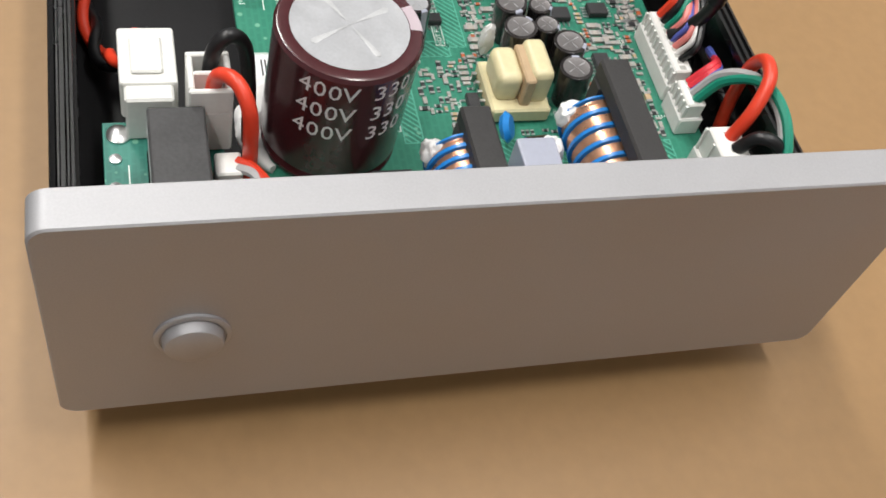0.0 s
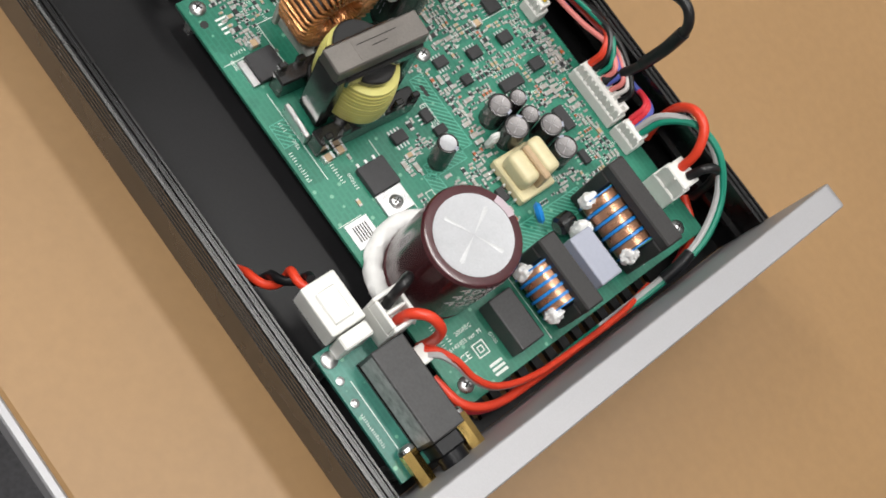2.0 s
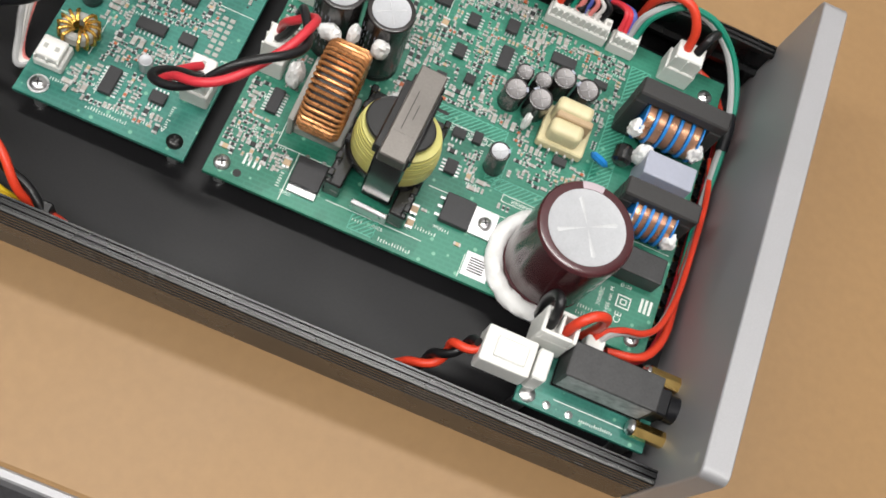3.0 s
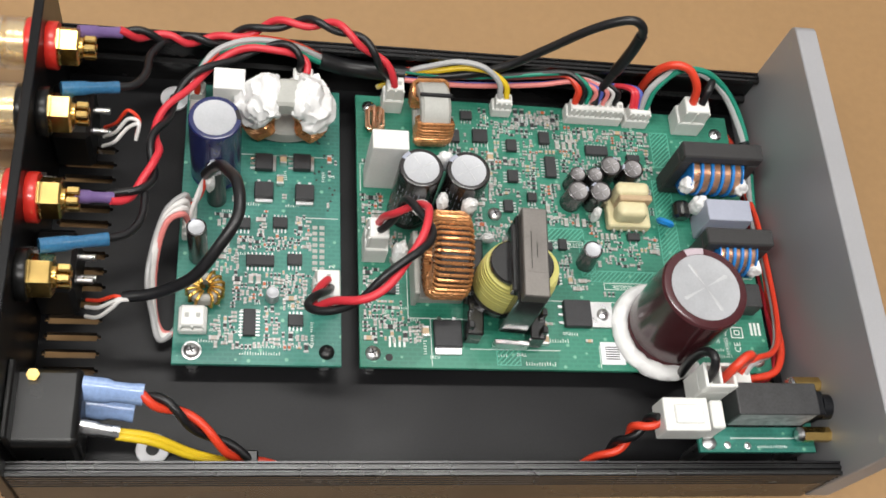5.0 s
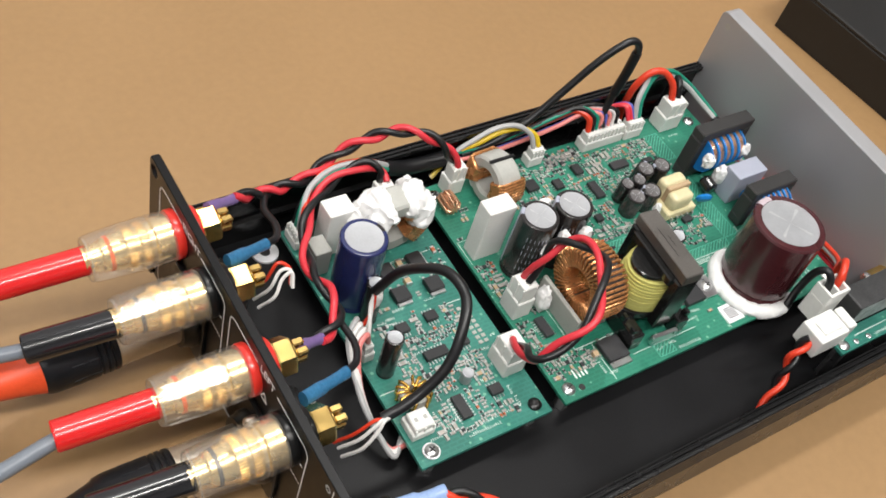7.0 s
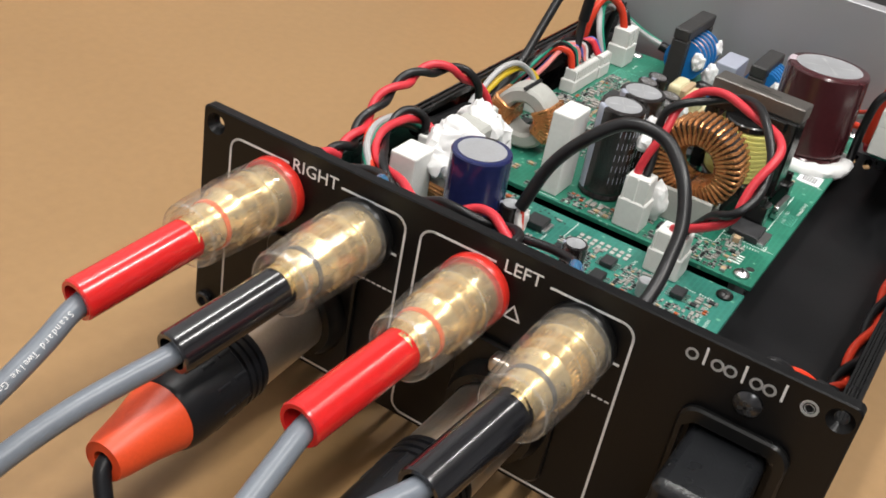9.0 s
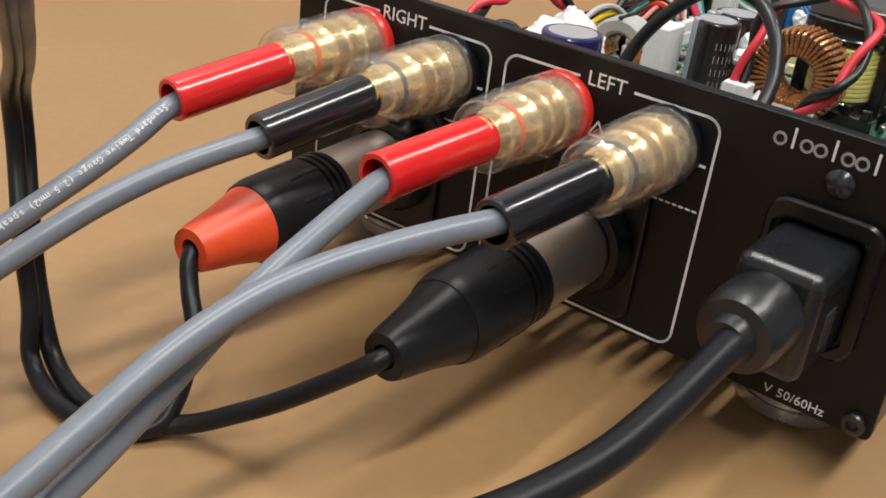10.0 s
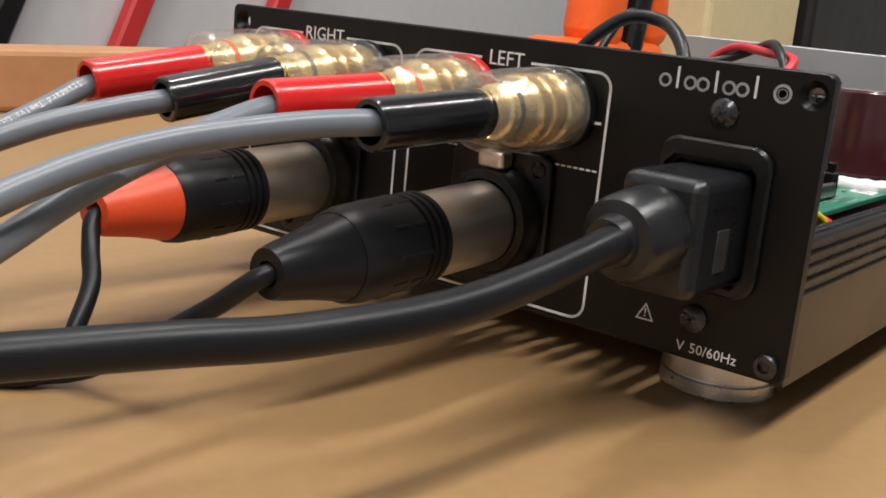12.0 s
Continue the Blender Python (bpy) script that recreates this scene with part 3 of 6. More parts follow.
def cross_screw(parent, p, d, r, material, name="screw", washer=0.0):
    bm = bmesh.new()
    m = axis(p, d)
    if washer:
        lathe(bm, [(r * 0.8, 0), (washer, 0), (washer, 0.4), (r * 0.8, 0.4)], m, 24)
    lathe(bm, [(0, 0), (r, 0), (r, r * 0.25), (r * 0.7, r * 0.55), (r * 0.3, r * 0.66), (0, r * 0.68)], m, 20)
    s = part(name, bm, material, parent)
    # Slightly raised dark bars put the cross slot's shade into the colour.
    bm = bmesh.new()
    for a in (0.4, 0.4 + math.pi / 2):
        fbox(bm, -r * 0.5, r * 0.5, -r * 0.1, r * 0.1, r * 0.5, r * 0.70, m @ Matrix.Rotation(a, 4, "Z"))
    part("cross_slot_shade", bm, M["ink"], s)


for z in (60.5, 20.5):
    cross_screw(rear, (0, 30.0, z), (-1, 0, 0), 2.9, M["screw_black"])
for y, z in ((14.2, 15.2), (164.4, 15.2)):
    bm = bmesh.new()
    lathe(bm, [(0, 0), (2.4, 0), (2.4, 1.2), (2.0, 1.6), (1.25, 1.6), (1.2, 0.6), (0, 0.6)], axis((0, y, z), (-1, 0, 0)), 6 * 4)
    part("hex_screw", bm, M["screw_black"], rear)

def binding_post(y, z, red):
    """A gold terminal in a clear acrylic knob, through the rear panel; the axis runs along x."""
    tone = "red" if red else "black"
    t = thing("binding_post", (0, y, z), "gold binding post in a clear acrylic knob, with a %s ring" % tone, "binding post", "speaker binding posts")
    o = axis((0, y, z), (-1, 0, 0))
    ring = M["ring_red"] if red else M["ring_black"]
    bm = bmesh.new()
    lathe(bm, [(4.0, 0), (8.2, 0), (8.4, 0.4), (8.4, 2.4), (8.1, 2.8), (4.0, 2.8)], o, 40)
    part("collar", bm, ring, t, tone + " plastic collar")
    bm = bmesh.new()
    lathe(bm, [(0, 2.8), (7.0, 2.8), (7.3, 3.2), (7.3, 8.2), (7.0, 8.6), (6.7, 8.8), (6.5, 10.2), (6.8, 10.6), (6.8, 13.2), (6.5, 13.5), (6.5, 14.7), (6.8, 15.0), (6.8, 17.6), (6.4, 18.0), (6.1, 19.6),
               (5.2, 24.8), (4.6, 25.4), (4.4, 30.6), (0, 30.6)], o, 48)
    core = part("core", bm, M["gold"], t)
    bm = bmesh.new()
    for a, b in ((10.7, 13.1), (15.1, 17.5)):
        for k in range(44):
            fbox(bm, -0.24, 0.24, 6.7, 7.15, a, b, o @ Matrix.Rotation(2 * math.pi * k / 44, 4, "Z"))
    part("knurl", bm, M["gold"], core)
    bm = bmesh.new()
    lathe(bm, [(5.0, 22.0), (5.75, 22.0), (5.65, 23.2), (5.0, 23.2), (5.0, 22.0)], o, 32)
    part("band", bm, M["ring_orange"] if red else M["ferrite_grey"], t)
    bm = bmesh.new()
    lathe(bm, [(7.55, 2.9), (8.3, 2.9), (8.5, 3.2), (8.5, 8.6), (8.2, 9.0), (7.55, 9.0), (7.55, 2.9)], o, 48)
    part("clear_collar", bm, M["clear"], t, "clear acrylic collar", sharp=20)
    bm = bmesh.new()
    prof = [(7.4, 9.5), (8.1, 9.5), (8.4, 9.9), (8.45, 13.0), (8.3, 18.0), (7.95, 24.0), (7.6, 28.2), (6.9, 29.6), (5.2, 30.0), (4.9, 29.2), (6.3, 28.2), (6.9, 24.0), (7.35, 17.0), (7.4, 9.5)]
    lathe(bm, prof, o, 20)
    knob = part("knob", bm, M["clear"], t, "clear faceted acrylic knob", sharp=8)
    for r, x, w in ((8.35, 9.8, 0.2), (7.2, 29.1, 0.25)):
        bm = bmesh.new()
        lathe(bm, [(r - w, x), (r, x - w), (r + w * 0.2, x), (r, x + w), (r - w, x)], o, 40)
        part("cut_edge", bm, M["clear_rim"], knob)
    bm = bmesh.new()
    lathe(bm, [(3.0, -3.0), (7.5, -3.0), (7.7, -3.4), (7.7, -6.0), (7.4, -6.4), (3.0, -6.4)], o, 36)
    part("inner_washer", bm, ring, t)
    bm = bmesh.new()
    lathe(bm, [(2.6, -6.4), (6.6, -6.4), (6.6, -7.0), (6.4, -7.4), (6.4, -12.4), (5.9, -13.0), (2.6, -13.0)], o @ Matrix.Rotation(0.3, 4, "Z"), 6)
    part("hex_nut", bm, M["brass"], t, sharp=20)
    bm = bmesh.new()
    cyl(bm, (12.6, y, z), (1, 0, 0), 3.4, 1.4, 24, 0.2)
    for dy in (-1, 1):
        for dz in (-1, 1):
            box(bm, 13.9, 17.8, y + dy * 1.7 - 1.2, y + dy * 1.7 + 1.2, z + dz * 1.7 - 1.2, z + dz * 1.7 + 1.2, 0.4)
    part("solder_cup", bm, M["brass"], t)
    return t


POSTS = ((145.0, True), (120.2, False), (90.4, True), (65.3, False))
PZ = 56.7
for y, red in POSTS:
    binding_post(y, PZ, red)


def banana_sleeve(y, red, tip):
    """A plug sleeve pushed on a post."""
    tone = "red" if red else "black"
    a, b = Vector((-28.5, y, PZ - 0.2)), Vector(tip)
    n = (b - a).length
    t = thing("banana_plug", a, "%s plastic banana plug sleeve on a binding post" % tone, "plug", "speaker plugs")
    bm = bmesh.new()
    lathe(bm, [(0, 0), (4.5, 0), (4.7, 0.4), (4.7, n - 0.5), (4.4, n), (3.5, n), (3.4, n - 7), (0, n - 7)], axis(a, b - a), 36)
    part("sleeve", bm, M["sleeve_red"] if red else M["sleeve_black"], t)
    bm = bmesh.new()
    lathe(bm, [(0, -3), (3.6, -3), (3.6, 0.1), (0, 0.1)], axis(a, b - a), 24)
    part("plug_shank", bm, M["gold"], t)


TIPS = ((-56.8, 148.2, 52.4), (-55.2, 124.4, 51.6), (-57.6, 92.4, 55.0), (-56.6, 67.8, 54.9))
for (y, red), tip in zip(POSTS, TIPS):
    banana_sleeve(y, red, tip)


def cord(name, label, line, r, material, group="", category="cable", flat=1.0, n=10, seg=14):
    bm = bmesh.new()
    tube(bm, spline(line, n), r, seg, flat)
    return solo(name, bm, material, label, category, group)


def speaker_cable(label, line):
    return cord("speaker_cable", label, line, 2.35, M["cable_grey"], "speaker cables")


speaker_cable("grey speaker cable from a black plug", [(-50, 67.2, 55.0), (-57, 68.2, 55.3), (-66, 71.6, 54.8), (-76, 75.6, 53.6), (-87, 79.4, 51.9), (-99, 82.3, 49.2), (-112, 83.4, 45.2), (-126, 83.4, 39.8), (-141, 84, 33.4), (-160, 90, 22), (-185, 104, 9), (-220, 130, 3)])
speaker_cable("grey speaker cable from a red plug", [(-51, 91.8, 54.8), (-58, 91.4, 54.4), (-66, 90.4, 52.9), (-76, 89.3, 50.5), (-87, 88.2, 47.5), (-99, 86.9, 43.4), (-112, 85.4, 37.8), (-126, 84.8, 31.2), (-141, 85.6, 24.6), (-165, 94, 12), (-200, 120, 3)])
speaker_cable("grey speaker cable from a black plug", [(-49, 123.6, 52.0), (-57, 124.6, 51.2), (-66, 127, 49.5), (-76, 129.4, 47.3), (-87, 131.5, 44), (-99, 133.2, 39.5), (-112, 135, 34), (-126, 137.5, 27.6), (-155, 150, 11), (-200, 200, 3)])
g1 = [(-50, 147.7, 52.6), (-58, 147.6, 51.2), (-66, 146.8, 47.9), (-76, 146.3, 44), (-87, 146.5, 39.8), (-99, 147, 35.2), (-112, 148.6, 29.8), (-136, 158, 18), (-180, 200, 4)]
printed = speaker_cable("grey speaker cable with white print from a red plug", g1)
bm = bmesh.new()
line, gone, k = spline(g1, 60), 0.0, 0
words = "Standard Twelve Gauge (2.5 mm2) speaker wire"
for a, b in zip(line, line[1:]):
    gone += (b - a).length
    if gone > 10 + k * 1.12 and k < len(words):
        t = (b - a).normalized()
        out = Vector((-0.55, -0.75, 0.62))
        out = (out - t * out.dot(t)).normalized()
        up = out.cross(t)
        m = Matrix((t, up, out)).transposed().to_4x4()
        m.translation = a + out * 2.36
        if words[k] != " ":
            text_mesh(bm, words[k], 1.9, m, 0.01)
        k += 1
part("lettering", bm, M["paint"], printed)


def xlr_plug(y, z, tail, orange):
    t = thing("xlr_plug", (0, y, z), "black microphone-type plug with a nickel shell%s" % (" and an orange boot" if orange else ""), "plug", "signal plugs")
    a = Vector((-1.5, y, z))
    d = Vector(tail) - a
    n = d.length
    o = axis(a, d)
    bm = bmesh.new()
    lathe(bm, [(0, 0), (8.7, 0), (8.9, 0.3), (8.9, n * 0.40), (0, n * 0.40)], o, 40)
    part("shell", bm, M["nickel"], t, "satin nickel shell")
    bm = bmesh.new()
    p, x = [], n * 0.39
    p += [(8.8, x), (9.3, x + 0.3)]
    for k in range(3):
        p += [(9.5, x + 0.8 + k * 2), (9.5, x + 1.9 + k * 2), (8.9, x + 2.1 + k * 2), (8.9, x + 2.5 + k * 2)]
    p += [(9.5, x + 7), (9.4, n * 0.70), (8.9, n * 0.74), (8.5, n * 0.75)]
    e = [(8.3, n * 0.75), (6.5, n * 0.86), (5.2, n * 0.97), (4.6, n), (2.4, n), (2.3, n - 4), (0, n - 4)]
    if orange:
        lathe(bm, [(0, x)] + p + [(0, n * 0.75)], o, 40)
        part("barrel", bm, M["rubber"], t)
        bm = bmesh.new()
        lathe(bm, [(0, n * 0.745)] + e, o, 40)
        part("boot", bm, M["boot_orange"], t, "orange plastic boot")
    else:
        lathe(bm, [(0, x)] + p + e, o, 40)
        part("barrel", bm, M["rubber"], t)
    bm = bmesh.new()
    for k in range(10):
        rot = Matrix.Rotation(2 * math.pi * k / 10, 4, "Z")
        for j in range(2):
            box(bm, -0.55, 0.55, 9.0, 9.62, n * 0.49 + j * 5, n * 0.49 + j * 5 + 3.8, 0.28, o @ rot, 2)
    part("grip_rib", bm, M["rubber"], t)
    s = thing("xlr_socket", (0, y, z), "black panel socket with a metal release tab", "socket", "signal sockets")
    bm = bmesh.new()
    rounded_panel(bm, -1.6, 0.0, y - 13, y + 13, z - 15.5, z + 15.5, 3.0, 0.4)
    fl = part("flange", bm, M["ring_black"], s)
    bm = bmesh.new()
    lathe(bm, [(9.2, 1.4), (12.2, 1.4), (12.2, 3.4), (11.6, 4.2), (11.0, 6.6), (9.2, 6.8), (9.2, 1.4)], axis((0, y, z), (-1, 0, 0)), 40)
    part("collar", bm, M["ring_black"], s)
    bm = bmesh.new()
    box(bm, -6.0, -1.4, y - 3.4, y + 3.4, z + 11.2, z + 15.2, 1.2, seg=3)
    part("release_tab", bm, M["nickel"], s, "bare metal release tab")
    for sy, sz in ((-1, 1), (1, -1)):
        cross_screw(s, (-1.5, y + sy * 9.8, z + sz * 12.3), (-1, 0, 0), 1.8, M["ring_black"])
    bm = bmesh.new()
    box(bm, 3.0, 16.0, y - 10.5, y + 10.5, z - 10.5, z + 10.0, 1.5)
    part("housing", bm, M["ring_black"], s)
    for dy, dz in ((-4, 3), (4, 3), (0, -4)):
        bm = bmesh.new()
        cyl(bm, (15.8, y + dy, z + dz), (1, 0, 0), 1.1, 5, 12, 0.2)
        part("pin", bm, M["tin"], s)


XL = (-66.5, 79.8, 27.6)
XR = (-67.0, 130.0, 28.6)
xlr_plug(78.2, 30.9, XL, False)
xlr_plug(132.4, 30.7, XR, True)
cord("signal_cable", "thin black signal cable from the all-black plug", [(-61, 79.6, 27.9), (-67.7, 80.3, 27.0), (-71.2, 87.6, 20.6), (-75.6, 95.8, 14.2), (-78.6, 104, 8.6), (-81.8, 112, 3.8), (-88.0, 121, 2.0), (-90.5, 133, 2.2), (-88.5, 145, 4.8), (-86.5, 152, 15), (-85, 156, 28), (-80, 164, 42), (-81, 163, 55), (-92, 144, 68), (-106, 122, 82), (-124, 96, 100), (-150, 70, 130)], 1.95, M["rubber"], "signal cables")
cord("signal_cable", "thin black signal cable from the orange plug", [(-61, 130.2, 28.7), (-66.9, 129.9, 27.7), (-70.1, 126.4, 22.4), (-73.2, 121.4, 17), (-78, 118, 11.5), (-82, 116.4, 6.6), (-86.6, 116.6, 3.0), (-92.6, 123, 1.9), (-94.6, 136, 2.4), (-92.4, 147, 6), (-90, 150, 16), (-88.4, 154, 29), (-83.5, 162, 43), (-84.5, 161, 56), (-95, 142, 69), (-109, 120, 83), (-127, 94, 101), (-153, 68, 131)], 1.85, M["rubber"], "signal cables")

# mains inlet and plug
inlet = thing("mains_inlet", (0, 30, 40), "black three-pole mains inlet screwed to the rear panel", "socket")
bm = bmesh.new()
rounded_panel(bm, -2.0, -0.1, 18.6, 41.4, 26.4, 55.4, 4.0, 0.5)
rim = part("flange", bm, M["ring_black"], inlet)
bm = bmesh.new()
box(bm, -4, 2, 20.9, 39.9, 28.1, 52.1, 2.0)
bored(rim, bm)
bm = bmesh.new()
box(bm, 3.0, 22.5, 18.6, 41.6, 25.0, 47.0, 2.0, seg=3)
box(bm, 2.9, 5.0, 18.6, 41.6, 25.6, 53.6, 0.6)
part("housing", bm, M["ring_black"], inlet)
for y in (38.6,):
    bm = bmesh.new()
    lathe(bm, [(0, 0), (1.9, 0), (1.9, 1.6), (0, 1.6)], axis((9, y, 47), (0, 0, 1)), 6)
    part("nut", bm, M["brass"], inlet)
plug = thing("mains_plug", (-2, 30, 40), "black moulded mains plug in the inlet", "plug")
bm = bmesh.new()
box(bm, -21.0, 2.9, 22.4, 38.6, 28.6, 50.4, 2.2, seg=3)
body = part("plug_body", bm, M["plug"], plug)
bm = bmesh.new()
box(bm, -13.0, -8.0, 22.1, 22.5, 33.0, 41.0, 0.15)
part("moulded_badge", bm, M["relay"], body, "worn grey moulded badge")
bm = bmesh.new()
for k in range(9):
    fbox(bm, -15.6 + k * 1.2, -15.0 + k * 1.2, 22.2, 22.45, 44.6, 45.4)
    fbox(bm, -6.2, -5.8, 22.2, 22.45, 32.6 + k * 1.1, 33.2 + k * 1.1)
part("raised_print", bm, M["rubber"], body)
bm = bmesh.new()
lathe(bm, [(0, -2), (7.9, -2), (8.1, 6), (7.8, 11.0), (7.0, 12.6), (4.8, 13.2), (4.2, 16), (0, 16)], axis((-19, 31.4, 40.6), (-1, 0.06, -0.08)), 40)
part("strain_relief", bm, M["plug"], plug)
cord("mains_cable", "thick black mains cable from the moulded plug", [(-28, 31, 40.2), (-38, 31.2, 39.2), (-46, 31.5, 38), (-55, 32, 36.6), (-68, 33, 35), (-79, 35, 34), (-90, 38, 33.5), (-100, 42, 33), (-111, 47.5, 33), (-122, 54, 32.4), (-134, 62, 31), (-150, 74, 26), (-175, 95, 14), (-210, 125, 3.2)], lambda f: 3.0 + 0.5 * max(0.0, 1 - f * 9), M["rubber"], seg=20)


# ---- parts on the circuit boards ----
KEEP = []


def keep(x0, x1, y0, y1):
    KEEP.append((min(x0, x1) - 0.6, max(x0, x1) + 0.6, min(y0, y1) - 0.6, max(y0, y1) + 0.6))


def electrolytic(base, top, r, sleeve, label, score=True, stripe=None, group="", tone=None, metal="can"):
    """A can capacitor: shrink sleeve with a rolled rim, bare top with a cross score, stripe."""
    a, b = Vector(base), Vector(top)
    h = (b - a).length
    o = axis(a, b - a)
    t = thing("capacitor", a, label, "capacitor", group)
    e = max(0.25, r * 0.07)
    bm = bmesh.new()
    lathe(bm, [(0, 0), (r - e, 0), (r, e), (r, 1.2 * e + 0.6), (r - e * 0.8, 1.6 * e + 1.2), (r, 2.2 * e + 1.8), (r, h - e), (r - e * 0.5, h - e * 0.15), (r - e, h), (r * 0.80, h), (r * 0.79, h - 0.12), (0, h - 0.12)], o, 44 if r > 5 else 22)
    s = part("sleeve", bm, sleeve, t)
    bm = bmesh.new()
    lathe(bm, [(0, h - 0.05), (r * 0.70, h - 0.05), (r * 0.80, h + 0.04)], o, 40 if r > 5 else 22)
    lid = part("lid", bm, M[metal], t, "bare aluminium top")
    if score:
        bm = bmesh.new()
        w = 0.05 if r > 10 else 0.035
        for q in (0.5, 0.5 + math.pi / 2):
            for turn in (q, q + math.pi):
                mm = o @ Matrix.Rotation(turn, 4, "Z")
                lo = [bm.verts.new(mm @ Vector(v)) for v in ((0, 0, h + 0.07), (r * 0.60, -r * w, h - 0.03), (r * 0.64, 0, h + 0.09), (r * 0.60, r * w, h - 0.03))]
                bm.faces.new((lo[0], lo[1], lo[2]))
                bm.faces.new((lo[0], lo[2], lo[3]))
        part("score_line", bm, M["can_light"], lid)
    if stripe is not None:
        bm = bmesh.new()
        n, w = 6, 0.5
        for k in range(n):
            q0, q1 = stripe - w / 2 + w * k / n, stripe - w / 2 + w * (k + 1) / n
            ring = [(r + 0.05, 2.4), (r + 0.05, h - e), (r - e * 0.45, h - e * 0.1), (r - e, h + 0.05), (r * 0.81, h + 0.05)]
            a0 = [bm.verts.new(o @ Vector((c * math.cos(q0), c * math.sin(q0), z))) for c, z in ring]
            a1 = [bm.verts.new(o @ Vector((c * math.cos(q1), c * math.sin(q1), z))) for c, z in ring]
            for j in range(4):
                bm.faces.new((a0[j], a1[j], a1[j + 1], a0[j + 1]))
        bmesh.ops.remove_doubles(bm, verts=bm.verts, dist=0.001)
        part("stripe", bm, tone or M["box_grey"], t)
    keep(a.x - r, a.x + r, a.y - r, a.y + r)
    return t, o, h


def curved_words(parent, words, o, r, z, size, a0, step, material):
    """Letters set round a can, read from outside."""
    bm = bmesh.new()
    for k, ch in enumerate(words):
        if ch != " ":
            q = a0 + step * k
            m = o @ Matrix.Rotation(q, 4, "Z") @ Matrix(((0, 0, 1, r + 0.04), (1, 0, 0, 0), (0, 1, 0, z), (0, 0, 0, 1)))
            text_mesh(bm, ch, size, m, 0.02)
    part("lettering", bm, material, parent)


big, o, h = electrolytic((210.8, 67.0, BZ), (211.9, 68.0, 57.4), 14.6, M["maroon"], "large maroon electrolytic capacitor with white lettering, glued down", stripe=1.72, tone=M["lilac"])
for z in (29.4, 23.6, 17.8):
    curved_words(big, "400V 330", o, 14.6, z, 5.6, -0.72, 0.205, M["paint"])
bm = bmesh.new()
ring = [Vector((209.8 + 15.9 * math.cos(radians(q)), 66.2 + 15.9 * math.sin(radians(q)), BZ + 0.9)) for q in range(95, 312, 4)]
tube(bm, ring, lambda f: 2.9 * min(1.0, 0.35 + 4 * f, 0.35 + 4 * (1 - f)), 12)
for v in bm.verts:
    v.co += 0.5 * noise.noise_vector(v.co * 0.45)
part("glue_ring", bm, M["goo"], big, "thick white silicone round the foot")
blue, o, h = electrolytic((55.9, 121.0, BZ), (55.6, 121.4, 57.2), 8.3, M["navy"], "navy blue electrolytic capacitor standing on the amplifier board", False, stripe=0.2, tone=M["blk_sleeve"])
for x, y in ((121.6, 108.6), (137.2, 108.4)):
    c, o, h = electrolytic((x, y, BZ), (x, y, 54.6), 7.3, M["blk_sleeve"], "black electrolytic capacitor with pale lettering", stripe=2.4, group="black capacitors", tone=M["box_grey"])
    for z in (24, 20, 16, 12, 8):
        curved_words(c, "||||||", o, 7.3, z, 2.4, -2.6, 0.2, M["box_grey"])
for x, y, r, z in ((181.3, 114.0, 3.9, 35), (182.0, 121.2, 2.9, 34.6), (189.6, 114.2, 4.0, 35), (188.4, 121.2, 3.0, 34.6), (194.6, 125.0, 3.9, 35), (202.8, 124.2, 3.9, 35)):
    electrolytic((x, y + 1.0, BZ), (x, y, z), r, M["blk_sleeve"], "small black electrolytic capacitor in a cluster", True, 1.2 + x, "small capacitors in a cluster", M["box_grey"], "can_small")
electrolytic((184.3, 90.8, BZ), (183.4, 90.4, 36.5), 3.3, M["blk_sleeve"], "small black electrolytic capacitor near the safety gap", True, 0.4, metal="can")
for x, y in ((51.3, 88.4), (56.2, 110.0)):
    electrolytic((x + 0.4, y, BZ), (x, y, 45.6), 3.2, M["blk_sleeve"], "tall thin black electrolytic capacitor", True, 2.0, "thin capacitors")
electrolytic((75.8, 74.2, BZ), (75.8, 74.2, BZ + 5.2), 2.1, M["can"], "tiny bare aluminium can capacitor", False)


def blob(bm, c, rx, ry, rz, seed=0.0, rough=0.22):
    r = bmesh.ops.create_icosphere(bm, subdivisions=4, radius=1.0)
    for v in r["verts"]:
        d = 1 + rough * noise.noise(v.co * 1.7 + Vector((seed, seed * 2, 3))) + 0.16 * noise.noise(v.co * 4.0 + Vector((seed, 1, seed)))
        v.co = Vector(c) + Vector((v.co.x * rx * d, v.co.y * ry * d, v.co.z * rz * d))


def glue(c, rx, ry, rz, seed, label="lump of white silicone glue holding the parts"):
    bm = bmesh.new()
    blob(bm, c, rx, ry, rz, seed)
    solo("glue_blob", bm, M["goo"], label, "glue", "white glue lumps")


GLUES = ((129.4, 100.6, 47, 1.8, 2.6, 4.0), (122.6, 99.0, 45, 3.6, 2.6, 2.4), (138.4, 99.4, 47, 2.6, 2.2, 4.6), (131, 116.4, 46, 3.2, 2.6, 5), (188.4, 107.4, 30, 1.3, 1.8, 4.6), (197.4, 107.6, 30, 1.4, 1.8, 4.6), (188.6, 117.2, 31, 1.2, 1.2, 3.6),
         (54.6, 105.8, 43, 1.6, 1.8, 5.4), (117.4, 89, 31, 2.6, 3.4, 6.4), (127.5, 149.4, 27, 2.6, 3.0, 3), (148.6, 97.4, 28, 2.4, 1.6, 2.4))
for k, (x, y, z, rx, ry, rz) in enumerate(GLUES):
    glue((x, y, z), rx, ry, rz, 1.7 * k + 0.4)


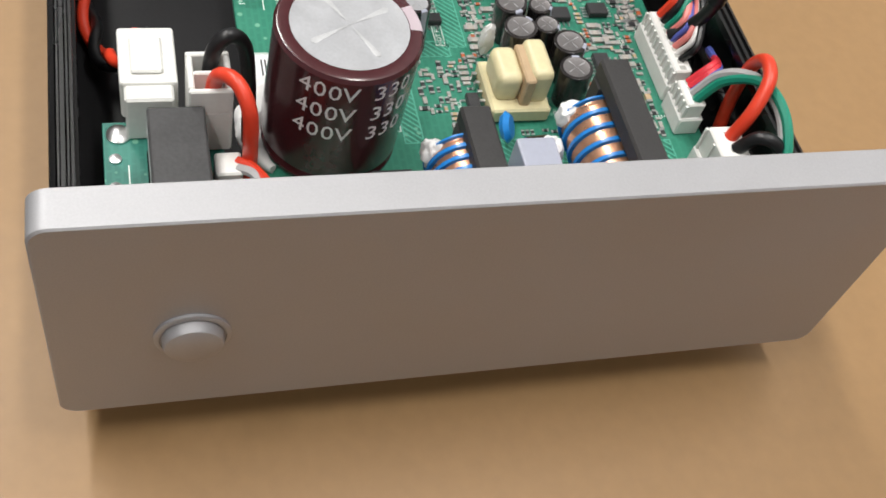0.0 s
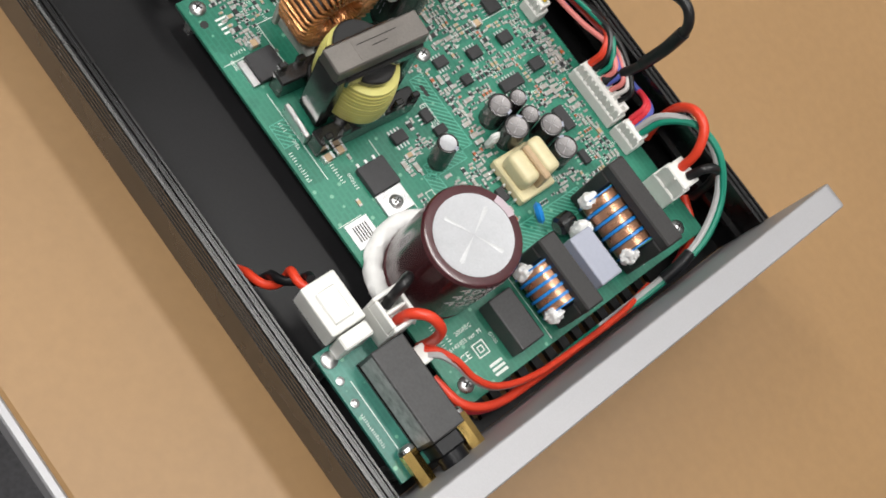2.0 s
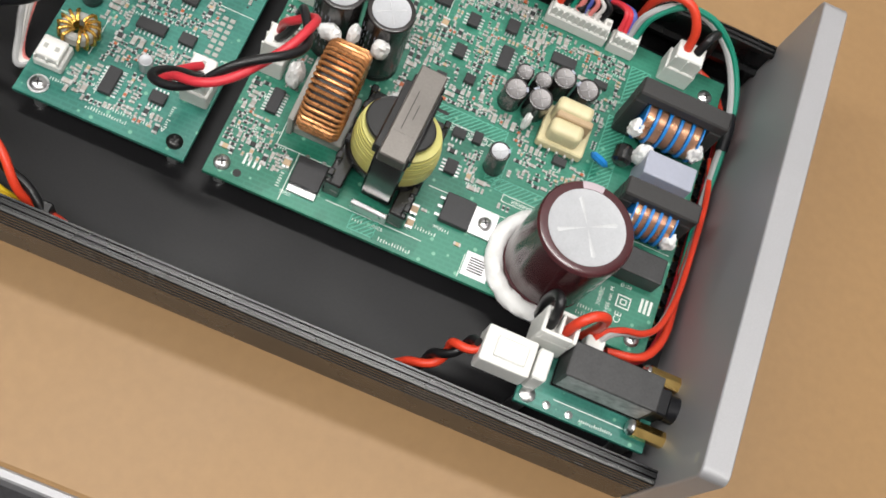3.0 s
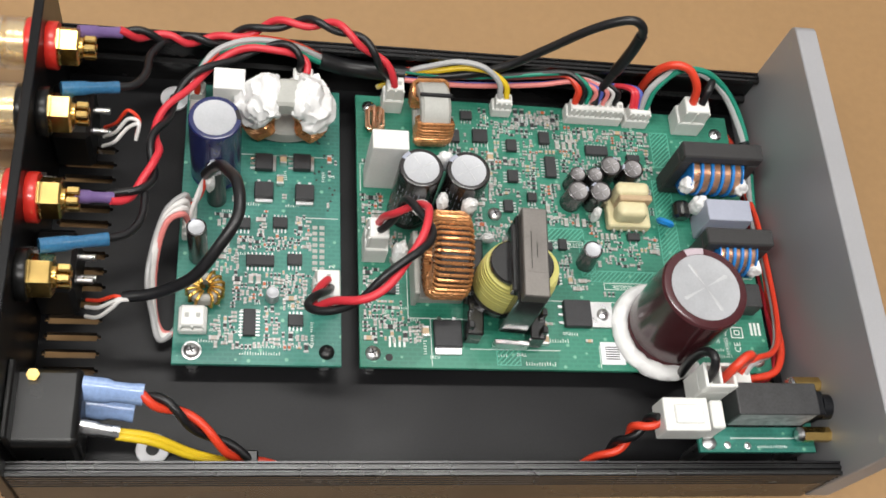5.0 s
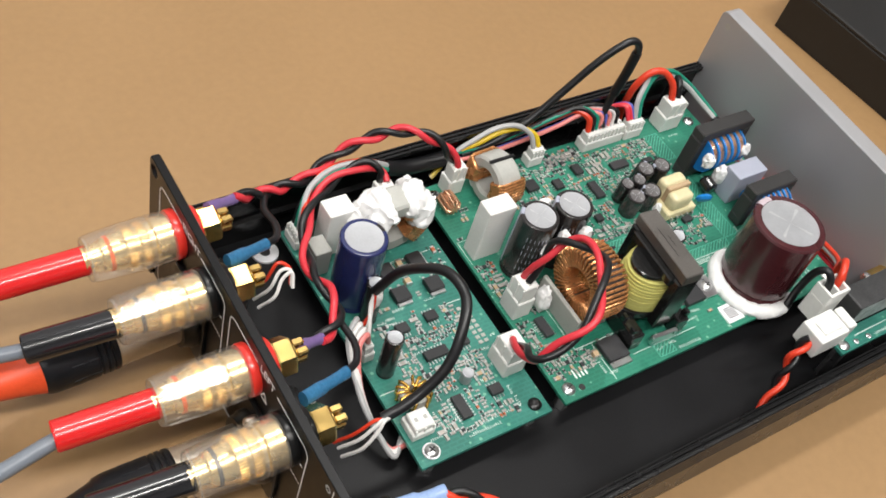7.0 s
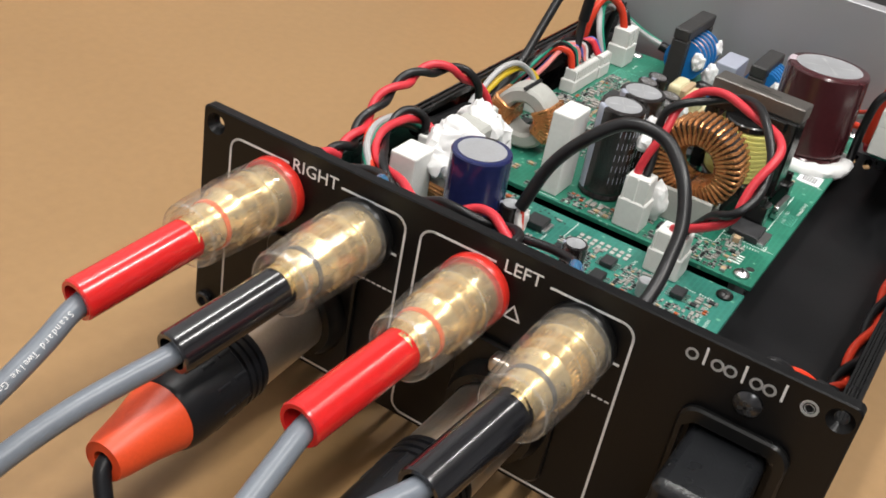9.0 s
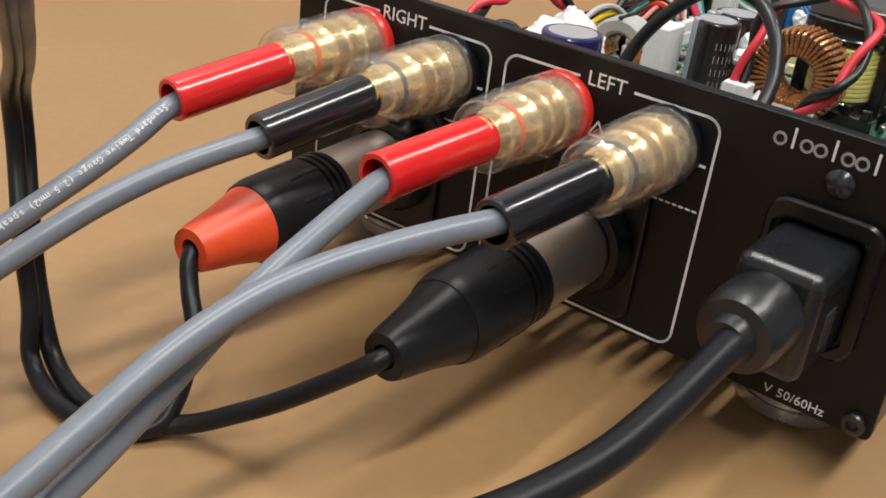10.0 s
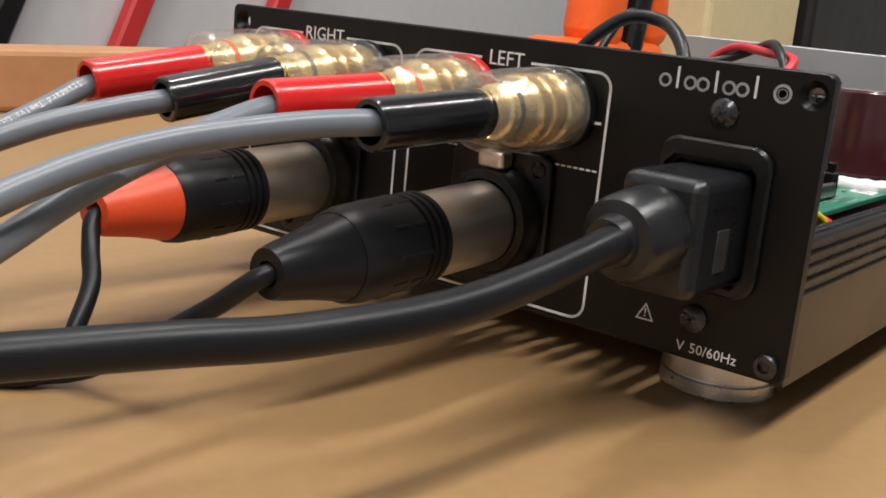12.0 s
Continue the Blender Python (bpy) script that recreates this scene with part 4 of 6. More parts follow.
def rect_ring(bm, o, r0, r1, w, e=1.0, seg=56, a0=0.0, a1=2 * math.pi):
    """A toroidal core with a rounded rectangular section about o's z."""
    h = w / 2
    lathe(bm, [(r0, -h + e), (r0 + e, -h), (r1 - e, -h), (r1, -h + e), (r1, h - e), (r1 - e, h), (r0 + e, h), (r0, h - e), (r0, -h + e)], o, seg)


def windings(bm, o, r0, r1, w, turns, a0, a1, wire, seg=6):
    """One wire wound round a toroidal core between two angles."""
    h = w / 2 + wire
    i, j = r0 - wire, r1 + wire
    pts = [(i, -h * 0.8), (i + 0.8, -h), (j - 0.8, -h), (j, -h * 0.8), (j, h * 0.8), (j - 0.8, h), (i + 0.8, h), (i, h * 0.8)]
    line = []
    for k in range(turns):
        for n, (r, z) in enumerate(pts):
            q = a0 + (a1 - a0) * (k + n / len(pts)) / turns
            line.append(o @ Vector((r * math.cos(q), r * math.sin(q), z)))
    tube(bm, line, wire, seg)


def toroid(name, label, c, d, r0, r1, w, turns, a0, a1, wire, core, copper, spin=0.0):
    t = thing(name, (c[0], c[1], BZ), label, "inductor")
    o = axis(c, d) @ Matrix.Rotation(spin, 4, "Z")
    bm = bmesh.new()
    rect_ring(bm, o, r0, r1, w)
    part("core", bm, core, t)
    spans = a0 if isinstance(a0, list) else [(a0, a1)]
    for q0, q1 in spans:
        bm = bmesh.new()
        windings(bm, o, r0, r1, w, max(2, round(turns * (q1 - q0) / (2 * math.pi))), q0, q1, wire)
        part("winding", bm, copper, t, "enamelled copper winding")
    return t, o


tor, o = toroid("toroidal_inductor", "upright toroidal inductor wound with orange copper wire", (131.0, 83.2, 42.6), (1, 0, 0), 7.2, 13.4, 10.5, 44, 0.0, 2 * math.pi, 0.62, M["ferrite"], M["copper"])
bm = bmesh.new()
box(bm, 121.4, 123.2, 73, 96, BZ, 34.5, 0.3)
box(bm, 123.2, 139, 74, 92, BZ, 28.2, 0.5)
part("base", bm, M["core_grey"], tor, "grey plastic base")
keep(120, 140, 69, 98)
toroid("toroidal_inductor", "upright grey toroidal inductor with a few turns of copper wire", (129.6, 142.6, 35.4), (1, 0.05, 0), 5.4, 10.6, 10.4, 60, [(1.0, 2.15), (4.1, 5.3)], 0, 0.75, M["core_grey"], M["copper"])
bm = bmesh.new()
box(bm, 123.8, 135.4, 142.0, 143.6, 45.6, 46.7, 0.4)
solo("cable_tie", bm, M["wire_black"], "thin black band across the grey inductor", "band")
keep(123, 136, 131, 155)
ga, o = toroid("toroidal_inductor", "grey toroidal inductor with copper wire, half covered in white silicone", (78.4, 137.4, 38.6), (0, 1, 0.06), 6.4, 13.6, 10.4, 64, [(0.2, 0.9), (2.25, 2.95), (3.7, 4.2), (5.2, 5.7)], 0, 0.7, M["core_grey"], M["copper"])
keep(63, 94, 130, 146)
for s, q0, q1 in ((0, -0.12, 1.42), (1, 1.72, 3.2)):
    bm = bmesh.new()
    up = 1 if (o @ Vector((0, 1, 0)) - o @ Vector()).z > 0 else -1
    line = [o @ Vector((11.4 * math.cos(q0 + (q1 - q0) * k / 30), up * 11.4 * math.sin(q0 + (q1 - q0) * k / 30), 0)) for k in range(31)]
    tube(bm, line, lambda f: 5.5 * min(1.0, (8 * f + 0.02) ** 0.5, (8 * (1 - f) + 0.02) ** 0.5), 36)
    for v in bm.verts:
        v.co.y = 137.4 + (v.co.y - 137.4) * 1.55
        v.co += 1.9 * noise.noise_vector(v.co * 0.16 + Vector((s * 7, 0, 0))) + 1.3 * noise.noise_vector(v.co * 0.38) + 0.7 * noise.noise_vector(v.co * 0.85)
    part("glue", bm, M["goo"], ga, "lumpy white silicone over the winding")
bm = bmesh.new()
windings(bm, axis((110.6, 143.4, BZ + 3.9), (0, 1, 0)), 0.2, 2.6, 7.0, 9, 0, 6.28, 0.5)
c = solo("coil", bm, M["copper_pale"], "small coil of thick copper wire on the board", "inductor")
bm = bmesh.new()
small = thing("small_toroid", (54.4, 75.0, BZ), "small toroid choke wound with gold-coloured wire", "inductor")
o = axis((54.4, 75.0, BZ + 4.4), (0.0, 0.12, 1))
rect_ring(bm, o, 2.6, 5.3, 4.0, 0.6, 40)
part("core", bm, M["core_grey"], small)
for q0, q1 in ((-1.35, 1.35), (1.8, 4.5)):
    bm = bmesh.new()
    windings(bm, o, 2.6, 5.3, 4.0, 6, q0, q1, 0.55, 8)
    part("winding", bm, M["amber_wire"], small)
keep(47, 62, 68, 82)


def block(name, label, cat, x0, x1, y0, y1, z0, z1, material, bev=0.5, group=""):
    bm = bmesh.new()
    box(bm, x0, x1, y0, y1, z0, z1, bev, seg=2)
    keep(x0, x1, y0, y1)
    return solo(name, bm, material, label, cat, group)


block("film_capacitor", "tall white plastic film capacitor box", "capacitor", 106.4, 118.6, 117.2, 124.6, BZ, 51.2, M["white"], 0.5)
block("film_capacitor", "white plastic film capacitor box beside the coated inductor", "capacitor", 54.2, 64.6, 139.8, 148.2, BZ, 46.6, M["white"], 0.5)
block("film_capacitor", "small pale grey film capacitor box", "capacitor", 46.4, 53.0, 133.0, 141.2, BZ, 37.0, M["core_grey"], 0.5)
block("film_capacitor", "blue-grey film capacitor box between the line chokes", "capacitor", 226.6, 243.2, 102.4, 110.8, BZ, 39.6, M["box_grey"], 0.5)
block("bridge_rectifier", "matt black flat rectifier block", "component", 227.6, 244.8, 72.6, 81.4, BZ, 32.4, M["relay"], 0.5)


def line_choke(x0, x1, y, z1, depth):
    """A flat ferrite frame behind a coil on a blue ribbed former."""
    t = thing("line_choke", ((x0 + x1) / 2, y, BZ), "line choke with copper coil on blue former and ferrite frame", "inductor", "line chokes")
    keep(x0 - 1, x1 + 1, y - depth, y + 3)
    zc = BZ + 9.5
    bm = bmesh.new()
    fr = 4.6
    for a, b, c, d in ((x0, x1, z1 - fr, z1), (x0, x1, BZ + 0.6, BZ + 0.6 + fr), (x0, x0 + fr, BZ + fr, z1 - fr), (x1 - fr, x1, BZ + fr, z1 - fr)):
        box(bm, a, b, y - 3.2, y + 3.2, c, d, 0.5)
    part("ferrite_frame", bm, M["ferrite"], t, "dark ferrite frame")
    bm = bmesh.new()
    r, n = 8.0, 5
    cz = (BZ + z1) / 2
    a, b = x0 + fr + 0.6, x1 - fr - 0.6
    cy = y - 2.0
    prof = [(0, 0)]
    L = b - a
    for k in range(n + 1):
        q = L * k / n
        prof += [(r, max(q - 0.45, 0.0)), (r, min(q + 0.45, L))]
        if k < n:
            prof += [(r - 2.2, q + 0.5), (r - 2.2, L * (k + 1) / n - 0.5)]
    prof += [(0, L)]
    lathe(bm, prof, axis((a, cy, cz), (1, 0, 0)), 36)
    former = part("former", bm, M["blue_plastic"], t, "bright blue ribbed former")
    bm = bmesh.new()
    m, line = 5, []
    for k in range(n):
        for i in range(m * 24 + 1):
            x = a + L * (k + 0.16 + 0.68 * i / (m * 24)) / n
            line.append(Vector((x, cy + (r - 1.1) * math.cos(2 * math.pi * i / 24), cz + (r - 1.1) * math.sin(2 * math.pi * i / 24))))
    tube(bm, line, 0.40 * L / 19.0, 6)
    part("winding", bm, M["copper_pale"], former, "bright copper winding")
    for k, x in enumerate((a - 0.5, b + 0.5)):
        bm = bmesh.new()
        blob(bm, (x, cy - r * 0.75, cz + 1.5), 2.4, 2.6, 3.6, k + y, 0.3)
        part("glue", bm, M["goo"], t)


line_choke(215.6, 245.4, 124.0, 51.0, 13.0)
line_choke(222.0, 246.4, 93.4, 45.0, 12.0)
glue((226.4, 111.5, 33), 3.2, 3.0, 5, 33)
bm = bmesh.new()
cyl(bm, (221.4, 108.0, 28.6), (0, 1, 0.1), 3.2, 6.5, 20, 1.0)
solo("varistor", bm, M["bobbin"], "round glossy black component beside the grey box", "component")
bm = bmesh.new()
lathe(bm, [(0, -1.3), (2.6, -1.1), (3.6, 0), (2.6, 1.1), (0, 1.3)], axis((214.6, 106.0, BZ + 5.0), (0.35, 0.9, 0.5)), 24)
disc = solo("disc_capacitor", bm, M["blue_disc"], "bright blue disc capacitor", "capacitor")
keep(210, 219, 103, 110)


def transformer():
    t = thing("transformer", (150, 78, BZ), "power transformer with ferrite core, yellow tape and black bobbin", "transformer")
    m = Matrix.Translation((152.5, 77.2, BZ + 1.6)) @ Matrix.Rotation(radians(-3), 4, "Z")
    keep(138, 168, 58, 97)
    bm = bmesh.new()
    box(bm, -1.6, 6.6, -16.2, 14.4, 31.6, 36.6, 0.4, m)
    part("ferrite_core", bm, M["ferrite_grey"], t, "dull grey ferrite core")
    bm = bmesh.new()
    box(bm, -0.8, 5.6, -8, 6, 36.6, 36.7, 0, m)
    part("core_label", bm, M["ferrite_grey"], t, "worn grey label on the core")
    for a, b in ((-15.8, -11.6), (10.0, 14.2)):
        bm = bmesh.new()
        box(bm, -2.4, 7.2, a, b, 5.0, 31.6, 0.6, m)
        part("core_leg", bm, M["bobbin"], t)
    bm = bmesh.new()
    prof = [(6.0, 9.3)]
    for k in range(11):
        z, r = 9.4 + k * 1.45, 10.7 - 0.02 * (k - 3) ** 2 + 0.05 * (k % 2)
        prof += [(r - 0.07, z), (r, z + 0.2), (r, z + 1.25), (r - 0.07, z + 1.45)]
    lathe(bm, prof + [(6.0, 25.6)], m @ Matrix.Translation((1.2, -1.0, 0)) @ Matrix.Diagonal((1.24, 1.0, 1, 1)), 40)
    part("tape_winding", bm, M["tape"], t, "yellow tape round the winding")
    bm = bmesh.new()
    for z0, z1, rf in ((6.0, 9.2, 10.8), (25.7, 28.0, 8.4)):
        bm = bmesh.new()
        lathe(bm, [(0, z0), (rf - 0.4, z0), (rf, z0 + 0.4), (rf, z1 - 0.4), (rf - 0.4, z1), (0, z1)], m @ Matrix.Translation((0.4, -1.0, 0)) @ Matrix.Diagonal((1.25, 1.0, 1, 1)), 40)
        part("bobbin_flange", bm, M["bobbin"], t, "glossy black bobbin")
    for a, b in ((-13.0, -7.6), (8.0, 13.4)):
        bm = bmesh.new()
        box(bm, a, b, -18.0, 17.0, -1.4, 7.0, 0.5, m)
        part("pin_rail", bm, M["bobbin"], t, "glossy black bobbin")
    bm = bmesh.new()
    box(bm, -4.0, 7.8, -12.6, 11.0, 27.6, 31.6, 0.5, m)
    part("bobbin_top", bm, M["bobbin"], t, "glossy black bobbin")
    for s in (-12.2, 12.4):
        for k in range(6):
            bm = bmesh.new()
            y = -15.5 + k * 6.2
            box(bm, s - 1.0, s + 1.0, y - 1.4, y + 1.4, 6.6, 10.0, 0.4, m)
            part("terminal", bm, M["bobbin"], t)
    bm = bmesh.new()
    for k in range(3):
        box(bm, 1.0 + k * 0.0, 1.2, -7 + k * 0.1, 6, 36.72, 36.76, 0, m)
        box(bm, 2.8, 3.0, -3, 2, 36.72, 36.76, 0, m)
    part("printed_mark", bm, M["ink"], t)
    bm = bmesh.new()
    box(bm, -3.4, 8.4, -19.4, -17.6, -0.4, 4.0, 0.3, m)
    part("clip", bm, M["tin"], t, "bright metal clip")


transformer()
ft = thing("small_transformer", (200.6, 111, BZ), "small transformer wrapped in pale yellow tape", "transformer")
keep(192.6, 210.6, 104, 120)
bm = bmesh.new()
box(bm, 195.0, 207.0, 112.6, 117.8, BZ + 3.6, 37.2, 1.6, seg=3)
box(bm, 195.4, 206.4, 105.2, 111.2, BZ + 3.6, 35.4, 1.9, seg=3)
part("tape_wrap", bm, M["tape_pale"], ft)
bm = bmesh.new()
box(bm, 196.0, 208.0, 110.8, 113.2, BZ + 3, 36.0, 0.4)
part("core", bm, M["tan"], ft)
bm = bmesh.new()
box(bm, 193.6, 209.4, 104.2, 118.2, BZ + 0.4, BZ + 4.4, 0.5)
part("bobbin", bm, M["tape_pale"], ft)
for k in range(5):
    for y in (103.4, 118.6):
        bm = bmesh.new()
        box(bm, 195.4 + k * 2.8, 196.3 + k * 2.8, y - 0.6, y + 0.6, BZ, BZ + 2.6, 0.1)
        part("pin", bm, M["tin"], ft)


def connector(label, x0, x1, y0, y1, z1, pins, along="x", group="white connectors"):
    """A white board header with a mated housing, ribs and grey patches for shaded wire holes."""
    t = thing("connector", ((x0 + x1) / 2, (y0 + y1) / 2, BZ), label, "connector", group)
    keep(x0 - 0.5, x1 + 0.5, y0 - 0.5, y1 + 0.5)
    zm = BZ + (z1 - BZ) * 0.55
    bm = bmesh.new()
    box(bm, x0, x1, y0, y1, BZ, zm, 0.4)
    part("header", bm, M["white"], t)
    bm = bmesh.new()
    box(bm, x0 + 0.7, x1 - 0.7, y0 + 0.7, y1 - 0.7, zm - 0.4, z1, 0.4)
    hs = part("housing", bm, M["white"], t)
    n = pins
    for k in range(n + 1):
        bm = bmesh.new()
        if along == "x":
            x = x0 + 0.9 + (x1 - x0 - 1.8) * k / n
            fbox(bm, x - 0.3, x + 0.3, y0 + 0.2, y0 + 0.8, zm, z1 - 0.6)
        else:
            y = y0 + 0.9 + (y1 - y0 - 1.8) * k / n
            fbox(bm, x0 + 0.2, x0 + 0.8, y - 0.3, y + 0.3, zm, z1 - 0.6)
        part("rib", bm, M["white"], hs)
    # Proud grey patches put the wire holes' shade into the colour.
    for k in range(n):
        bm = bmesh.new()
        f = (k + 0.5) / n
        x, y = (x0 + 0.9 + (x1 - x0 - 1.8) * f, (y0 + y1) / 2) if along == "x" else ((x0 + x1) / 2, y0 + 0.9 + (y1 - y0 - 1.8) * f)
        fbox(bm, x - 0.65, x + 0.65, y - 0.75, y + 0.75, z1 - 0.3, z1 + 0.03)
        part("wire_hole_shade", bm, M["core_grey"], hs)
    return t


connector("white two-pole connector with red and black wires", 113.2, 120.6, 148.6, 155.4, 38.6, 2)
connector("white two-pole connector with red and black wires", 105.4, 113.2, 88.4, 97.4, 41.6, 2, "y")
connector("white two-pole connector with red and black wires", 88.6, 97.4, 69.2, 79.8, 37.6, 2, "y")
connector("white two-pole connector with red and black wires", 80.2, 88.4, 149.4, 156.0, 39.4, 2)
connector("small white connector with a grey and a yellow wire", 154.0, 161.4, 149.8, 155.2, 33.0, 3)
connector("long white multi-pole connector with coloured wires", 182.2, 204.0, 148.8, 154.8, 33.4, 10)
connector("short white four-pole connector", 205.0, 214.6, 148.4, 154.4, 33.4, 4)
connector("tall white two-pole connector with red and black wires", 224.6, 235.4, 146.6, 155.0, 39.4, 2)
connector("small white connector with red and green wires", 45.8, 51.0, 146.0, 154.6, 32.0, 4, "y")
connector("small white connector with pink and white wires", 46.0, 50.4, 94.0, 106.4, 32.4, 4, "y")
connector("empty white two-pin header", 46.6, 55.4, 61.0, 69.4, 30.4, 2)


def chip(board, x, y, w, d, h=1.6, legs=4, along="x", tab=False):
    """A chip with leads; the leads leave the two sides that lie across 'along'."""
    keep(x - w / 2 - 1.2, x + w / 2 + 1.2, y - d / 2 - 1.2, y + d / 2 + 1.2)
    bm = bmesh.new()
    box(bm, x - w / 2, x + w / 2, y - d / 2, y + d / 2, BZ + 0.25, BZ + 0.25 + h, 0.18)
    c = part("chip", bm, M["chip"], board)
    for k in range(legs):
        f = (k + 0.5) / legs
        for s in (-1, 1):
            bm = bmesh.new()
            if along == "x":
                px, py = x - w / 2 + w * f, y + s * (d / 2 + 0.6)
                fbox(bm, px - 0.24, px + 0.24, py - 0.75, py + 0.75, BZ + 0.02, BZ + 0.4)
            else:
                px, py = x + s * (w / 2 + 0.6), y - d / 2 + d * f
                fbox(bm, px - 0.75, px + 0.75, py - 0.24, py + 0.24, BZ + 0.02, BZ + 0.4)
            part("lead", bm, M["tin"], c)


A_CHIPS = ((68.7, 65.2, 4, 9.2, 8, "y"), (71.6, 87.3, 9.2, 3.9, 7, "x"), (65.6, 100.9, 4.9, 3.9, 4, "x"), (77.9, 101.6, 4.9, 3.9, 4, "x"), (82.9, 88.0, 4.9, 3.9, 4, "x"), (83.4, 66.3, 4.9, 3.9, 4, "x"), (60.2, 96, 2.6, 4.4, 4, "x"))
for x, y, w, d, n, al in A_CHIPS:
    chip(board_a, x, y, w, d, 1.6, n, al)
B_CHIPS = ((144.7, 149.1, 4.4, 3.4, 4, "x"), (138.9, 139.9, 5.6, 5.0, 4, "x"), (149.4, 140.6, 5.6, 5.4, 4, "x"), (173.7, 141.2, 4, 5, 4, "x"), (175.1, 128.9, 4, 8.6, 7, "y"), (193.5, 137.0, 8.6, 3.9, 7, "x"), (161.0, 137.2, 3.9, 4.9, 4, "y"), (160.6, 124.3, 3.9, 4.9, 4, "y"),
           (114.7, 81.0, 3.6, 8.6, 8, "y"), (170.5, 96.5, 4.4, 3.2, 3, "x"), (176.5, 97.5, 3.0, 4.2, 2, "y"), (172.0, 84.5, 3.8, 4.9, 4, "y"), (203.4, 101.6, 4.6, 2.8, 2, "x"), (167.0, 116.0, 3.4, 3.4, 3, "x"), (207.5, 134.5, 5.0, 2.6, 2, "x"), (158, 112, 3.4, 4.6, 4, "y"))
for x, y, w, d, n, al in B_CHIPS:
    chip(board_b, x, y, w, d, 1.6, n, al)


def power_chip(board, x, y, w, d, tab_dir, tw):
    """A flat power transistor with a soldered metal tab."""
    keep(x - w / 2 - 2.4, x + w / 2 + 2.4, y - d / 2 - 2.8, y + d / 2 + 2.8)
    bm = bmesh.new()
    box(bm, x - w / 2, x + w / 2, y - d / 2, y + d / 2, BZ + 0.3, BZ + 2.6, 0.25)
    c = part("transistor", bm, M["chip"], board)
    bm = bmesh.new()
    if tab_dir[0]:
        s = tab_dir[0]
        box(bm, min(x + s * w / 2, x + s * (w / 2 + tw)), max(x + s * w / 2, x + s * (w / 2 + tw)), y - d / 2 + 0.2, y + d / 2 - 0.2, BZ + 0.05, BZ + 1.2, 0.15)
        for k in (-1, 0, 1):
            fbox(bm, x - s * w / 2 - 1.6, x - s * w / 2 + 1.6, y + k * d * 0.3 - 0.4, y + k * d * 0.3 + 0.4, BZ + 0.05, BZ + 0.7)
    else:
        s = tab_dir[1]
        box(bm, x - w / 2 + 0.2, x + w / 2 - 0.2, min(y + s * d / 2, y + s * (d / 2 + tw)), max(y + s * d / 2, y + s * (d / 2 + tw)), BZ + 0.05, BZ + 1.2, 0.15)
        for k in (-1, 1):
            fbox(bm, x + k * w * 0.28 - 0.5, x + k * w * 0.28 + 0.5, y - s * d / 2 - 1.7, y - s * d / 2 + 1.7, BZ + 0.05, BZ + 0.7)
    part("tab", bm, M["tin"], c)
    return c


for x, y in ((72.0, 124.6), (85.0, 125.2)):
    power_chip(board_a, x, y, 6.0, 6.2, (1, 0), 1.2)
for x, y in ((72.2, 113.6), (86.0, 113.2)):
    power_chip(board_a, x, y, 6.4, 6.0, (0, -1), 1.4)
power_chip(board_b, 133.4, 62.6, 9.4, 9.4, (0, -1), 2.4)
tq = power_chip(board_b, 179.0, 71.0, 9.6, 9.8, (1, 0), 8.0)
cross_screw(board_b, (188.2, 71.0, BZ + 1.2), (0, 0, 1), 2.2, M["tin"], "rivet")

for b, x, y, mt in ((board_a, 51.0, 55.6, "tin"), (board_a, 93.5, 55.8, "ring_black"), (board_b, 108.5, 55.8, "tin"), (board_b, 152.9, 108.9, "tin"), (board_b, 243.0, 55.6, "tin"), (board_b, 242.8, 147.6, "tin"), (board_b, 109.0, 150.6, "tin")):
    keep(x - 3, x + 3, y - 3, y + 3)
    cross_screw(b, (x, y, BZ + 0.05), (0, 0, 1), 2.5, M[mt], "screw", 3.1 if x < 60 else 0.0)
    bm = bmesh.new()
    cyl(bm, (x, y, 13.5), (0, 0, 1), 2.7, 8.9, 6, 0.2)
    part("standoff", bm, M["tin"], b)
for z in ((158, 186, 96.5, 104.5), (186, 214, 80.6, 88.6), (183, 188, 86, 100), (214, 222, 86, 128), (216, 223, 131, 147), (149, 158, 52, 59)):
    keep(*z)


# ---- tiny surface parts and white print, too many to count ----
def free(x, y, m=0.7):
    return not any(a - m < x < b + m and c - m < y < d + m for a, b, c, d in KEEP)


